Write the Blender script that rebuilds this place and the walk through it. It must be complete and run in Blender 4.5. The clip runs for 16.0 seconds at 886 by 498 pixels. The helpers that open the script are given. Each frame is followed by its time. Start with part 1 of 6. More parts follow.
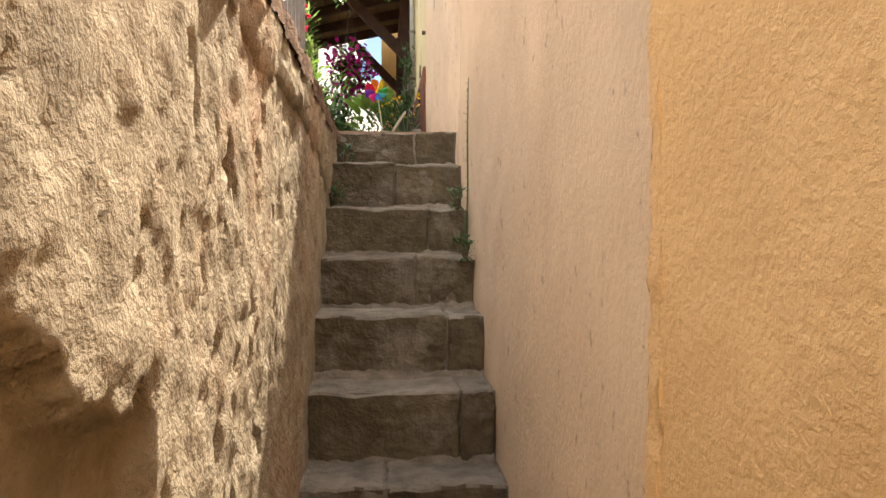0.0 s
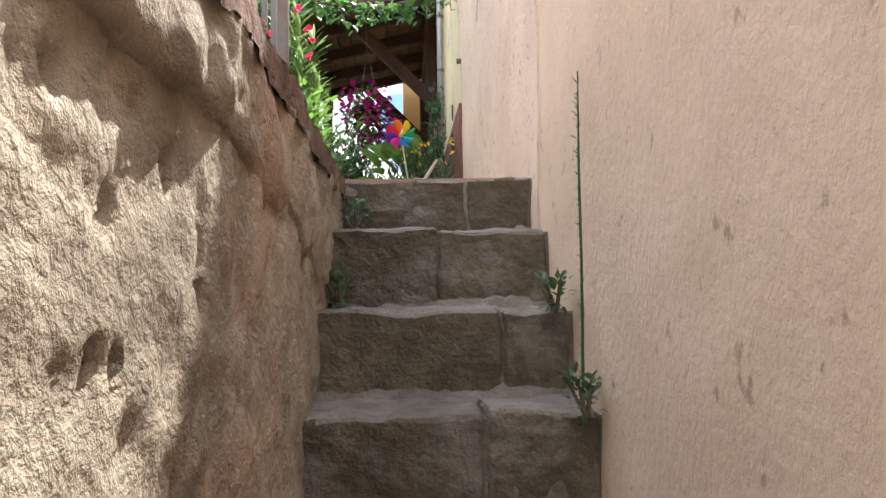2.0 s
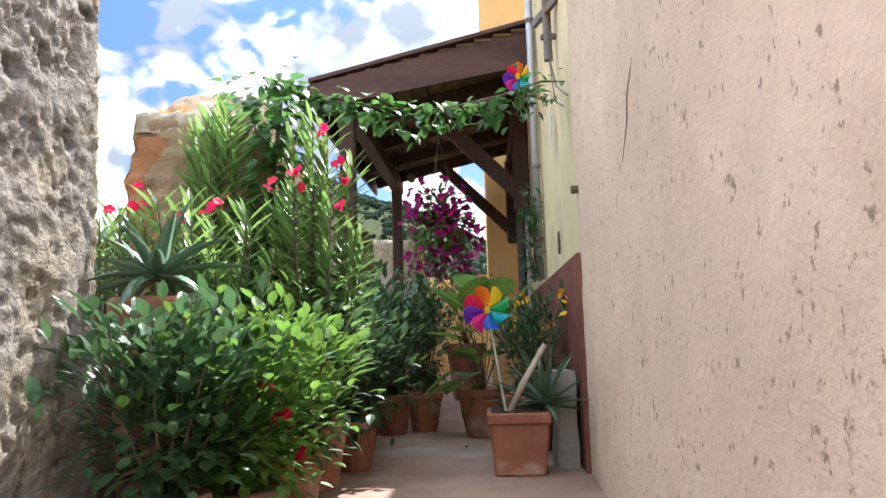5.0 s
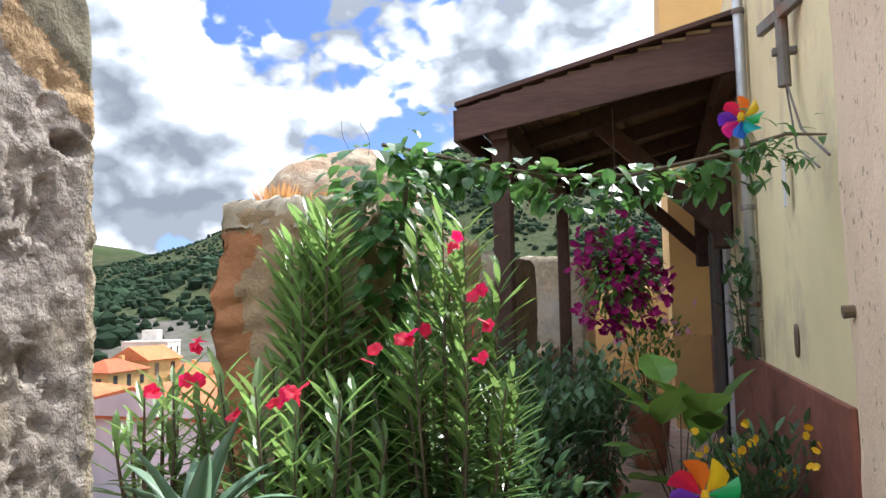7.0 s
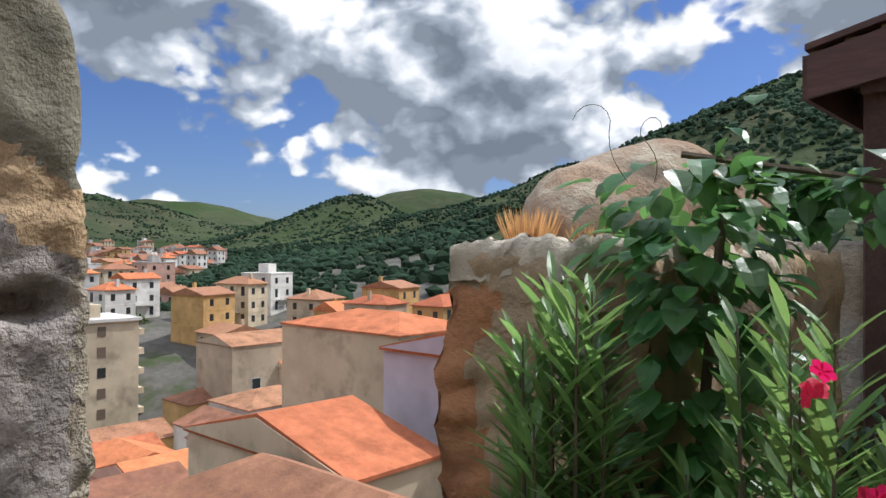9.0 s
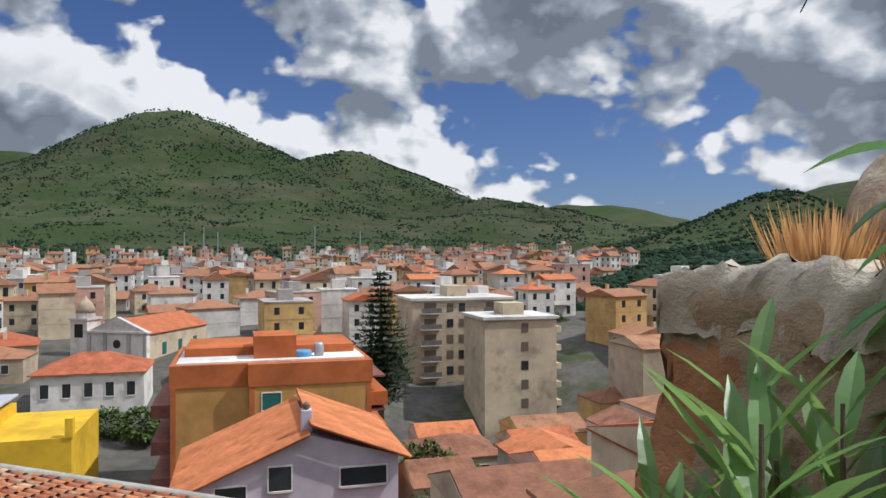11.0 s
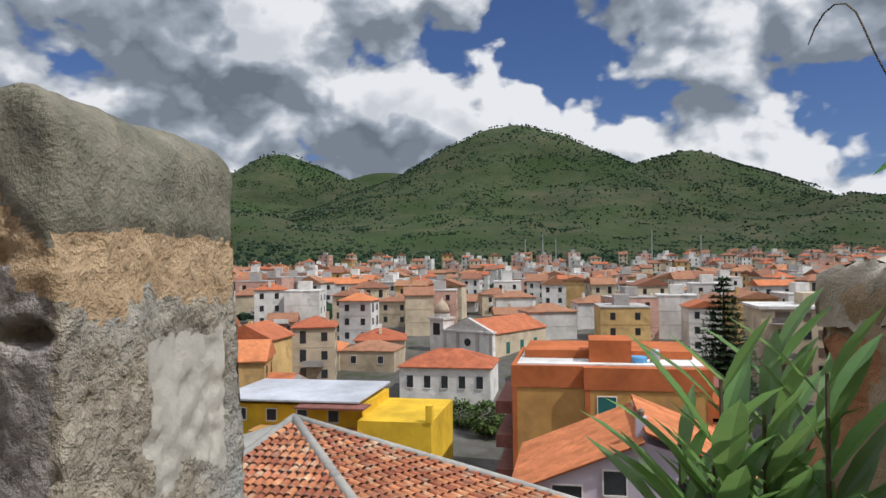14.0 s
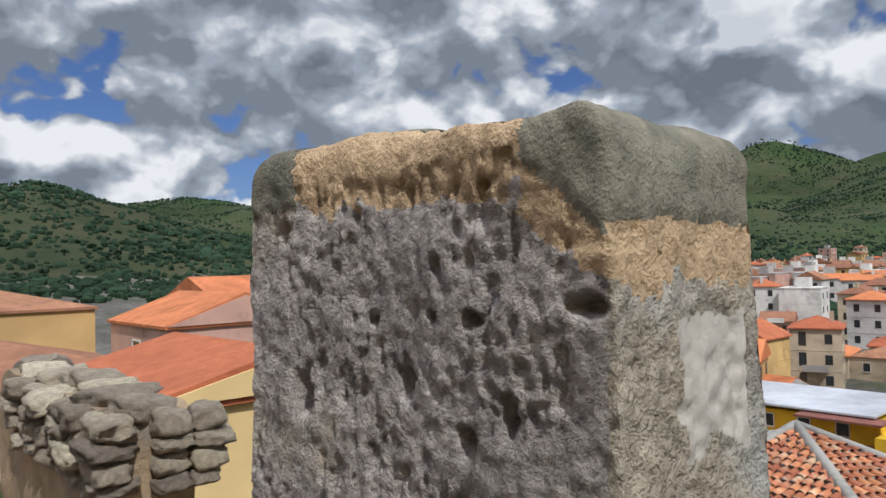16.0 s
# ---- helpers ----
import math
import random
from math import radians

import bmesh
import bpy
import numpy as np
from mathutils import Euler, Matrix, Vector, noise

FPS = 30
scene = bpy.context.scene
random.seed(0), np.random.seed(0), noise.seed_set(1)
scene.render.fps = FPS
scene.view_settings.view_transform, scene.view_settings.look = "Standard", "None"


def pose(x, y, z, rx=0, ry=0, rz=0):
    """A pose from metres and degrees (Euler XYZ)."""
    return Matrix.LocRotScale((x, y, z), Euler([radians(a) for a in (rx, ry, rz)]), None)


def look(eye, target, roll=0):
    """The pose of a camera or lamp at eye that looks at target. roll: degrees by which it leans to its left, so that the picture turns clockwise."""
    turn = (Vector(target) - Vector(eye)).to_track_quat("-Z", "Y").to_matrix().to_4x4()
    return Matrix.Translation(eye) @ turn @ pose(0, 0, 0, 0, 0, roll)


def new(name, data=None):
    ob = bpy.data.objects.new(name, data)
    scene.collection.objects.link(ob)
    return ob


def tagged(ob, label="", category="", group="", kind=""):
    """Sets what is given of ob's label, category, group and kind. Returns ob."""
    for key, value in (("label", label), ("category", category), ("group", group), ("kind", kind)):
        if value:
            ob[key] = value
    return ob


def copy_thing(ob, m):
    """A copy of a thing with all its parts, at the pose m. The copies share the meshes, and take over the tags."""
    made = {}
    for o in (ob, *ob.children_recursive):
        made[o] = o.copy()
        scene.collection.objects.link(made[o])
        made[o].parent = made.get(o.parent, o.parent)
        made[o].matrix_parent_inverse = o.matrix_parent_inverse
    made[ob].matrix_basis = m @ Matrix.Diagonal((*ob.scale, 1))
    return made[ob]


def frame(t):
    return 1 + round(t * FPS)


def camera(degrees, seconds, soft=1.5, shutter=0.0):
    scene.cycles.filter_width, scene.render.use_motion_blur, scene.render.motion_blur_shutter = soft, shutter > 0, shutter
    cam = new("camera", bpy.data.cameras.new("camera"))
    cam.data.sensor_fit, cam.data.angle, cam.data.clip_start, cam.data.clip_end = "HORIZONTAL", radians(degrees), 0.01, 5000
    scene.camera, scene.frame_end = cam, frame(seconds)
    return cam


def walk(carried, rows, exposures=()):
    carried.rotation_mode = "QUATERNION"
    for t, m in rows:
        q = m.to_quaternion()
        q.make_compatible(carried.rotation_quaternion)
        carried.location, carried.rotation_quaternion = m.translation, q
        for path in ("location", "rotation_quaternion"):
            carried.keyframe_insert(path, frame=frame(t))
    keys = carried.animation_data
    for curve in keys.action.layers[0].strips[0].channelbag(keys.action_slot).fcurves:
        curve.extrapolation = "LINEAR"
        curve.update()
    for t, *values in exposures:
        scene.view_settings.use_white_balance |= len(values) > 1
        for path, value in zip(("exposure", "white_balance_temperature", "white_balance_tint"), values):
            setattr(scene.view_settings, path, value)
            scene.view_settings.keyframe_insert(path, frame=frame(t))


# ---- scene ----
cam = camera(63.7, 16.0)
PATH = [
    (0, (0.69, 1.273, 1.026), (0.859, 3.266, 0.998), -0.1),
    (0.5, (0.689, 1.487, 1.023), (0.828, 3.481, 0.974), -0.3),
    (1, (0.664, 1.84, 1.045), (0.79, 3.835, 1.002), -0.5),
    (1.5, (0.673, 2.234, 1.07), (0.794, 4.23, 1.101), -0.8),
    (2, (0.651, 2.727, 1.203), (0.762, 4.72, 1.337), -1.0),
    (2.5, (0.671, 3.097, 1.42), (0.755, 5.086, 1.619), -0.9),
    (3, (0.68, 3.416, 1.631), (0.733, 5.402, 1.86), -1.1),
    (3.5, (0.654, 3.664, 1.804), (0.672, 5.649, 2.044), -1.3),
    (4, (0.656, 3.933, 1.948), (0.625, 5.918, 2.192), -1.7),
    (4.2, (0.64, 4.038, 2.012), (0.585, 6.023, 2.256), -1.7),
    (6.3, (0.649, 5.054, 2.624), (0.333, 7.018, 2.833), -1.3),
    (6.5, (0.626, 5.137, 2.705), (0.243, 7.089, 2.905), -1.2),
    (7, (0.53, 5.367, 2.908), (-0.04, 7.276, 3.08), -0.9),
    (7.5, (0.438, 5.545, 3.044), (-0.257, 7.416, 3.18), -0.5),
    (8, (0.33, 5.791, 3.22), (-0.545, 7.588, 3.283), 1.9),
    (8.2, (0.331, 5.86, 3.245), (-0.646, 7.604, 3.289), 1.6),
    (10.3, (0.052, 6.791, 3.328), (-1.716, 7.726, 3.34), -0.1),
    (10.5, (0.033, 6.858, 3.334), (-1.789, 7.683, 3.347), -0.1),
    (11, (0.028, 6.965, 3.343), (-1.896, 7.509, 3.358), -0.1),
    (11.5, (0.063, 7.05, 3.351), (-1.922, 7.289, 3.387), -0.2),
    (12, (0.126, 7.154, 3.354), (-1.872, 7.071, 3.412), -0.2),
    (12.5, (0.148, 7.203, 3.339), (-1.836, 6.962, 3.398), -0.1),
    (13, (0.238, 7.21, 3.334), (-1.737, 6.901, 3.39), -0.3),
    (13.5, (0.3, 7.214, 3.332), (-1.671, 6.878, 3.378), -0.4),
    (14, (0.322, 7.211, 3.333), (-1.642, 6.838, 3.368), -0.6),
    (14.5, (0.348, 7.216, 3.327), (-1.576, 6.669, 3.359), -0.8),
    (15, (0.379, 7.223, 3.321), (-1.405, 6.32, 3.358), -1.2),
    (15.5, (0.405, 7.224, 3.318), (-1.158, 5.978, 3.362), -1.2),
    (16, (0.442, 7.202, 3.311), (-0.885, 5.707, 3.359), -1.4),
]
walk(cam, [(t, look(e, g, r)) for t, e, g, r in PATH],
     [(0, 1.97, 7900, 10), (1.2, 1.95, 7700, 10), (2.5, 1.95, 5550, 10), (3.5, 1.66, 5800, 10), (4.2, 1.64, 6050, 10), (6.3, 1.75, 6150, 10), (6.6, 1.62, 6150, 10),
      (7.0, 1.3, 6200, 10), (7.5, 1.05, 6150, 10), (8.2, 0.7, 6000, 10), (10.3, 0.15, 5950, 10), (12, -0.06, 6100, 10), (16, 0.02, 6000, 10)])

# ---- light ----
SUN_AZ, SUN_EL = radians(18), radians(52)
sun = new("sun", bpy.data.lights.new("sun", "SUN"))
sun.data.energy, sun.data.angle, sun.data.color = 3.7, radians(0.6), (1.0, 0.955, 0.885)
to_sun = Vector((math.sin(SUN_AZ) * math.cos(SUN_EL), math.cos(SUN_AZ) * math.cos(SUN_EL), math.sin(SUN_EL)))
sun.rotation_euler = to_sun.to_track_quat("Z", "Y").to_euler()
sun.location = (5, 20, 30)


def make_world():
    w = bpy.data.worlds.new("sky")
    scene.world = w
    w.use_nodes = True
    nt = w.node_tree
    nt.nodes.clear()
    N, L = nt.nodes.new, nt.links.new
    out, bg = N("ShaderNodeOutputWorld"), N("ShaderNodeBackground")
    sky = N("ShaderNodeTexSky")
    sky.sky_type, sky.sun_disc = "NISHITA", False
    sky.sun_elevation, sky.sun_rotation = SUN_EL, SUN_AZ
    sky.air_density, sky.dust_density, sky.ozone_density = 1.0, 0.4, 2.0
    tc, sep = N("ShaderNodeTexCoord"), N("ShaderNodeSeparateXYZ")
    L(tc.outputs["Generated"], sep.inputs[0])
    # the clouds: a field of heaps over all directions, a little flattened
    comb = N("ShaderNodeMapping")
    comb.inputs["Scale"].default_value = (1.0, 1.0, 1.4)
    L(tc.outputs["Generated"], comb.inputs[0])

    def calc(op, x, y):
        n = N("ShaderNodeMath"); n.operation = op
        for k, v in enumerate((x, y)):
            if isinstance(v, float):
                n.inputs[k].default_value = v
            else:
                L(v, n.inputs[k])
        return n.outputs[0]

    def ranged(v, a, b, c=0.0, d=1.0, how="SMOOTHSTEP"):
        n = N("ShaderNodeMapRange"); n.interpolation_type = how
        for k, x in zip(("From Min", "From Max", "To Min", "To Max"), (a, b, c, d)):
            n.inputs[k].default_value = x
        L(v, n.inputs[0])
        return n.outputs[0]

    def cloud(shift, fine):
        """Broad banks with round billows of two sizes and frayed edges."""
        m = N("ShaderNodeMapping"); m.inputs["Location"].default_value = shift
        L(comb.outputs[0], m.inputs[0])
        wob = N("ShaderNodeTexNoise"); wob.inputs["Scale"].default_value, wob.inputs["Detail"].default_value = 9.0, 6.0
        L(m.outputs[0], wob.inputs["Vector"])
        bent = N("ShaderNodeMix"); bent.data_type = "VECTOR"; bent.factor_mode = "UNIFORM"
        bent.inputs["Factor"].default_value = 0.07
        L(m.outputs[0], bent.inputs["A"]); L(wob.outputs["Color"], bent.inputs["B"])
        bank = N("ShaderNodeTexNoise")
        bank.inputs["Scale"].default_value, bank.inputs["Detail"].default_value, bank.inputs["Roughness"].default_value = 4.2, 5.0, 0.5
        L(bent.outputs["Result"], bank.inputs["Vector"])
        total = bank.outputs["Fac"]
        for scale, amount in ((9.0, 0.20), (21.0, 0.11), (46.0, 0.055)) if fine else ((9.0, 0.20), (21.0, 0.08)):
            v = N("ShaderNodeTexVoronoi"); v.feature = "SMOOTH_F1"; v.inputs["Scale"].default_value = scale
            v.inputs["Smoothness"].default_value = 0.35
            L(bent.outputs["Result"], v.inputs["Vector"])
            total = calc("ADD", total, calc("MULTIPLY", calc("SUBTRACT", 0.42, v.outputs["Distance"]), amount))
        if fine:
            total = calc("ADD", total, calc("MULTIPLY", calc("SUBTRACT", wob.outputs["Fac"], 0.5), 0.10))
        return total
    here, above = cloud((1.7, 4.2, 0.4), True), cloud((1.7 + 0.008, 4.2 + 0.02, 0.4 + 0.05), False)
    cover = ranged(here, 0.372, 0.418)
    # shade: grey where there is still more cloud towards the sun, and where the bank is thick
    shade = calc("ADD", ranged(calc("SUBTRACT", above, here), -0.075, 0.085, 0.0, 0.85, "LINEAR"), ranged(here, 0.52, 0.68, 0.0, 0.3, "LINEAR"))
    ramp = N("ShaderNodeValToRGB")
    e = ramp.color_ramp.elements
    e[0].position, e[0].color = 0.10, (0.84, 0.82, 0.80, 1)
    e[1].position, e[1].color = 0.95, (0.155, 0.175, 0.205, 1)
    mid = e.new(0.5); mid.color = (0.36, 0.39, 0.43, 1)
    L(shade, ramp.inputs[0])
    tint = N("ShaderNodeMix"); tint.data_type = "RGBA"; tint.blend_type = "MULTIPLY"
    tint.inputs["Factor"].default_value = 1.0
    tint.inputs["B"].default_value = (0.042, 0.048, 0.068, 1)
    L(sky.outputs[0], tint.inputs["A"])
    mix = N("ShaderNodeMix"); mix.data_type = "RGBA"
    L(cover, mix.inputs["Factor"]); L(tint.outputs["Result"], mix.inputs["A"]); L(ramp.outputs[0], mix.inputs["B"])
    L(mix.outputs["Result"], bg.inputs["Color"])
    # added fill: the sky above the views is brightened to lift shaded walls and plants
    L(ranged(sep.outputs["Z"], 0.34, 0.80, 1.0, 2.3), bg.inputs["Strength"])
    L(bg.outputs[0], out.inputs[0])


make_world()


# ---- materials ----
def mat(name, c1, c2=None, scale=6.0, rough=0.85, bump=0.25, bscale=45.0, stain=None, stain_scale=1.2, stain_at=(0.52, 0.66),
        stretch=(1, 1, 1), metal=0.0, rnd=0.0, translucent=0.0, spec=0.3, blotch=0.25, island=0.0):
    """Two colours mixed by a grain, broad light and dark blotches, stains with a shape of their own, and a fine relief."""
    m = bpy.data.materials.new(name)
    m.use_nodes = True
    nt = m.node_tree
    N, L = nt.nodes.new, nt.links.new
    p = nt.nodes["Principled BSDF"]
    tc, mp = N("ShaderNodeTexCoord"), N("ShaderNodeMapping")
    mp.inputs["Scale"].default_value = stretch
    L(tc.outputs["Object"], mp.inputs[0])

    def tex(s, detail=6.0, r=0.6):
        n = N("ShaderNodeTexNoise")
        n.inputs["Scale"].default_value, n.inputs["Detail"].default_value, n.inputs["Roughness"].default_value = s, detail, r
        L(mp.outputs[0], n.inputs["Vector"])
        return n.outputs["Fac"]

    def remap(v, a, b, c=0.0, d=1.0):
        r = N("ShaderNodeMapRange")
        for k, x in zip(("From Min", "From Max", "To Min", "To Max"), (a, b, c, d)):
            r.inputs[k].default_value = x
        L(v, r.inputs[0])
        return r.outputs[0]

    def mixed(fac, a, b, how="MIX"):
        x = N("ShaderNodeMix"); x.data_type = "RGBA"; x.blend_type = how
        for sock, v in (("Factor", fac), ("A", a), ("B", b)):
            if isinstance(v, tuple):
                x.inputs[sock].default_value = (*v, 1)
            elif isinstance(v, float):
                x.inputs[sock].default_value = v
            else:
                L(v, x.inputs[sock])
        return x.outputs["Result"]
    c2 = c2 or tuple(v * 0.75 for v in c1)
    col = mixed(remap(tex(scale), 0.32, 0.68), c1, c2)
    if stain:
        col = mixed(remap(tex(stain_scale, 8.0, 0.65), *stain_at), col, stain)
    if blotch:
        br = N("ShaderNodeHueSaturation")
        L(remap(tex(scale * 0.17, 3.0), 0.3, 0.7, 1 - blotch, 1 + blotch), br.inputs["Value"]); L(col, br.inputs["Color"])
        col = br.outputs[0]
    if rnd or island:
        hs = N("ShaderNodeHueSaturation")
        if rnd:
            oi = N("ShaderNodeObjectInfo"); v = oi.outputs["Random"]; k = rnd
        else:
            ge = N("ShaderNodeNewGeometry"); v = ge.outputs["Random Per Island"]; k = island
        L(remap(v, 0, 1, 1 - k, 1 + k), hs.inputs["Value"])
        L(remap(v, 0, 1, 0.5 - 0.03 * k, 0.5 + 0.03 * k), hs.inputs["Hue"]); L(col, hs.inputs["Color"])
        col = hs.outputs[0]
    L(col, p.inputs["Base Color"])
    p.inputs["Metallic"].default_value = metal
    p.inputs["Specular IOR Level"].default_value = spec
    L(remap(tex(scale * 2.3, 3.0), 0.3, 0.7, max(rough - 0.1, 0.02), min(rough + 0.1, 1)), p.inputs["Roughness"])
    if bump:
        b = N("ShaderNodeBump"); b.inputs["Strength"].default_value, b.inputs["Distance"].default_value = bump, 0.6 / bscale
        L(tex(bscale, 5.0, 0.65), b.inputs["Height"]); L(b.outputs[0], p.inputs["Normal"])
    if translucent:
        tr, ms = N("ShaderNodeBsdfTranslucent"), N("ShaderNodeMixShader")
        tc2 = N("ShaderNodeHueSaturation"); tc2.inputs["Value"].default_value = 1.7; tc2.inputs["Hue"].default_value = 0.48
        L(col, tc2.inputs["Color"]); L(tc2.outputs[0], tr.inputs[0])
        ms.inputs[0].default_value = translucent
        L(p.outputs[0], ms.inputs[1]); L(tr.outputs[0], ms.inputs[2]); L(ms.outputs[0], nt.nodes["Material Output"].inputs[0])
    return m


RUBBLE = mat("rubble plaster", (0.47, 0.395, 0.30), (0.28, 0.23, 0.17), 9, 0.95, 1.3, 60, stain=(0.40, 0.27, 0.19), stain_scale=1.6, spec=0.1)
MERLON = mat("weathered rubble wall", (0.52, 0.465, 0.42), (0.25, 0.225, 0.21), 26, 0.95, 2.2, 50, stain=(0.42, 0.36, 0.27), stain_scale=1.5, spec=0.1)
# paler, warmer version of the same rubble: sunlight on the merlon's end put into colour
MERLON_END = mat("pale rubble wall", (0.57, 0.50, 0.385), (0.33, 0.28, 0.21), 20, 0.95, 2.6, 42, stain=(0.45, 0.44, 0.40), stain_scale=1.3, spec=0.1)
CONCRETE = mat("old grey concrete", (0.26, 0.24, 0.18), (0.16, 0.15, 0.115), 18, 0.95, 1.3, 75, stain=(0.13, 0.13, 0.10), stain_scale=4, spec=0.1)
REPAIR = mat("grey cement repair", (0.46, 0.43, 0.37), (0.39, 0.36, 0.31), 9, 0.9, 0.4, 80, stain=(0.28, 0.26, 0.22), stain_scale=5, spec=0.1)
MORTAR = mat("ochre mortar", (0.59, 0.43, 0.265), (0.42, 0.295, 0.175), 20, 0.95, 1.8, 60, spec=0.1)
STUCCO = mat("peach stucco", (0.77, 0.595, 0.435), (0.70, 0.53, 0.38), 5, 0.9, 0.5, 55, stain=(0.46, 0.33, 0.23), stain_scale=19, stain_at=(0.62, 0.68), stretch=(1, 1, 0.75), spec=0.15, blotch=0.1)
STUCCO_OLD = mat("flecked old stucco", (0.77, 0.61, 0.47), (0.69, 0.54, 0.41), 5, 0.9, 0.6, 50, stain=(0.36, 0.27, 0.19), stain_scale=30, stain_at=(0.60, 0.65), stretch=(1, 1, 0.85), spec=0.15, blotch=0.12)
STUCCO_ORANGE = mat("orange stucco", (0.80, 0.54, 0.285), (0.73, 0.48, 0.25), 4, 0.9, 0.6, 60, spec=0.15, blotch=0.08)
CREAM = mat("cream house wall", (0.78, 0.69, 0.43), (0.73, 0.64, 0.40), 4, 0.85, 0.15, 60, stain=(0.60, 0.50, 0.33), stain_scale=2.2, spec=0.2, blotch=0.06)
WARM_WALL = mat("apricot house wall", (0.68, 0.46, 0.20), (0.62, 0.42, 0.19), 4, 0.85, 0.15, 60, blotch=0.06)
DADO = mat("brown red dado", (0.22, 0.085, 0.06), (0.17, 0.065, 0.05), 7, 0.7, 0.2, 60)
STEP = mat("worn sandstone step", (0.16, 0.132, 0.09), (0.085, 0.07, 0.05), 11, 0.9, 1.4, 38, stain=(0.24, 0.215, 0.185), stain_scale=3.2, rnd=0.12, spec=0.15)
BED = mat("crumbling lime mortar", (0.27, 0.235, 0.20), (0.15, 0.125, 0.10), 16, 0.95, 1.5, 50, spec=0.1)
TREAD = mat("pale step tread", (0.27, 0.24, 0.205), (0.15, 0.132, 0.11), 12, 0.9, 1.2, 38, rnd=0.1, spec=0.15)
PAVING = mat("worn terracotta screed", (0.36, 0.25, 0.19), (0.29, 0.20, 0.155), 8, 0.85, 0.3, 70, stain=(0.38, 0.33, 0.29), stain_scale=1.5, spec=0.2)
COPING = mat("red clay coping", (0.28, 0.185, 0.14), (0.165, 0.105, 0.08), 14, 0.95, 1.6, 45, spec=0.1)
IRON = mat("rusty grey iron", (0.20, 0.19, 0.18), (0.15, 0.14, 0.135), 14, 0.6, 0.25, 120, stain=(0.20, 0.10, 0.055), stain_scale=5, metal=0.35)
ZINC = mat("grey zinc pipe", (0.42, 0.44, 0.46), (0.33, 0.35, 0.37), 8, 0.45, 0.1, 80, metal=0.5)
TIMBER = mat("dark brown timber", (0.075, 0.042, 0.032), (0.05, 0.028, 0.022), 9, 0.65, 0.4, 40, stretch=(6, 1, 6))
TIMBER_END = mat("mid brown fascia", (0.105, 0.056, 0.048), (0.075, 0.04, 0.036), 9, 0.6, 0.3, 40, stretch=(1, 8, 8))
BOARD = mat("aged roof board", (0.26, 0.19, 0.11), (0.17, 0.12, 0.07), 9, 0.8, 0.3, 40, stretch=(1, 9, 1))
DARK = mat("dark opening", (0.02, 0.02, 0.022), (0.012, 0.012, 0.014), 8, 0.6, 0.0)
WHITEISH = mat("pale painted reveal", (0.60, 0.60, 0.62), (0.52, 0.52, 0.55), 5, 0.8, 0.1)
CLAY = mat("terracotta pot", (0.33, 0.14, 0.08), (0.24, 0.10, 0.06), 10, 0.85, 0.3, 80, stain=(0.42, 0.30, 0.22), stain_scale=5)
SOIL = mat("potting soil", (0.05, 0.035, 0.025), (0.03, 0.022, 0.016), 30, 0.95, 0.8, 90)
OLEANDER = mat("oleander leaf", (0.15, 0.26, 0.075), (0.095, 0.185, 0.055), 5, 0.38, 0.08, 40, island=0.3, translucent=0.45, spec=0.5, blotch=0.0)
VINE = mat("passion vine leaf", (0.075, 0.19, 0.045), (0.05, 0.13, 0.04), 6, 0.4, 0.15, 40, island=0.35, translucent=0.4, spec=0.5, blotch=0.0)
SHRUB = mat("fresh shrub leaf", (0.12, 0.25, 0.045), (0.08, 0.18, 0.035), 6, 0.45, 0.1, 40, island=0.3, translucent=0.35, spec=0.45, blotch=0.0)
DEEP = mat("deep green leaf", (0.06, 0.13, 0.05), (0.04, 0.09, 0.038), 6, 0.45, 0.1, 40, island=0.35, translucent=0.3, spec=0.45, blotch=0.0)
ALOE = mat("grey green aloe leaf", (0.13, 0.22, 0.14), (0.09, 0.165, 0.10), 6, 0.5, 0.1, 50, spec=0.4, translucent=0.1)
STRAW = mat("dry yellow grass", (0.52, 0.33, 0.13), (0.40, 0.25, 0.10), 8, 0.8, 0.0, island=0.3, translucent=0.3)
BARK = mat("grey brown stem", (0.16, 0.12, 0.08), (0.10, 0.08, 0.055), 14, 0.9, 0.5, 60)
RED_PETAL = mat("red oleander petal", (0.62, 0.015, 0.055), (0.50, 0.01, 0.04), 8, 0.6, 0.0, translucent=0.35)
MAGENTA = mat("magenta petunia petal", (0.36, 0.012, 0.17), (0.26, 0.008, 0.12), 8, 0.6, 0.0, translucent=0.35, island=0.3)
PINK = mat("pale pink petal", (0.70, 0.38, 0.50), (0.62, 0.30, 0.42), 8, 0.6, 0.0, translucent=0.35)
YELLOW = mat("yellow petal", (0.75, 0.50, 0.02), (0.65, 0.42, 0.02), 8, 0.6, 0.0, translucent=0.3)


def plain(name, c, rough=0.5, translucent=0.0):
    return mat(name, c, tuple(v * 0.85 for v in c), 10, rough, 0.05, 60, translucent=translucent, blotch=0.05)


# ---- making things ----
def thing(name, label, category, at=(0, 0, 0), group="", kind=""):
    ob = new(name)
    ob.location = at
    ob.empty_display_size = 0.1
    bpy.context.view_layer.update()
    return tagged(ob, label, category, group, kind)


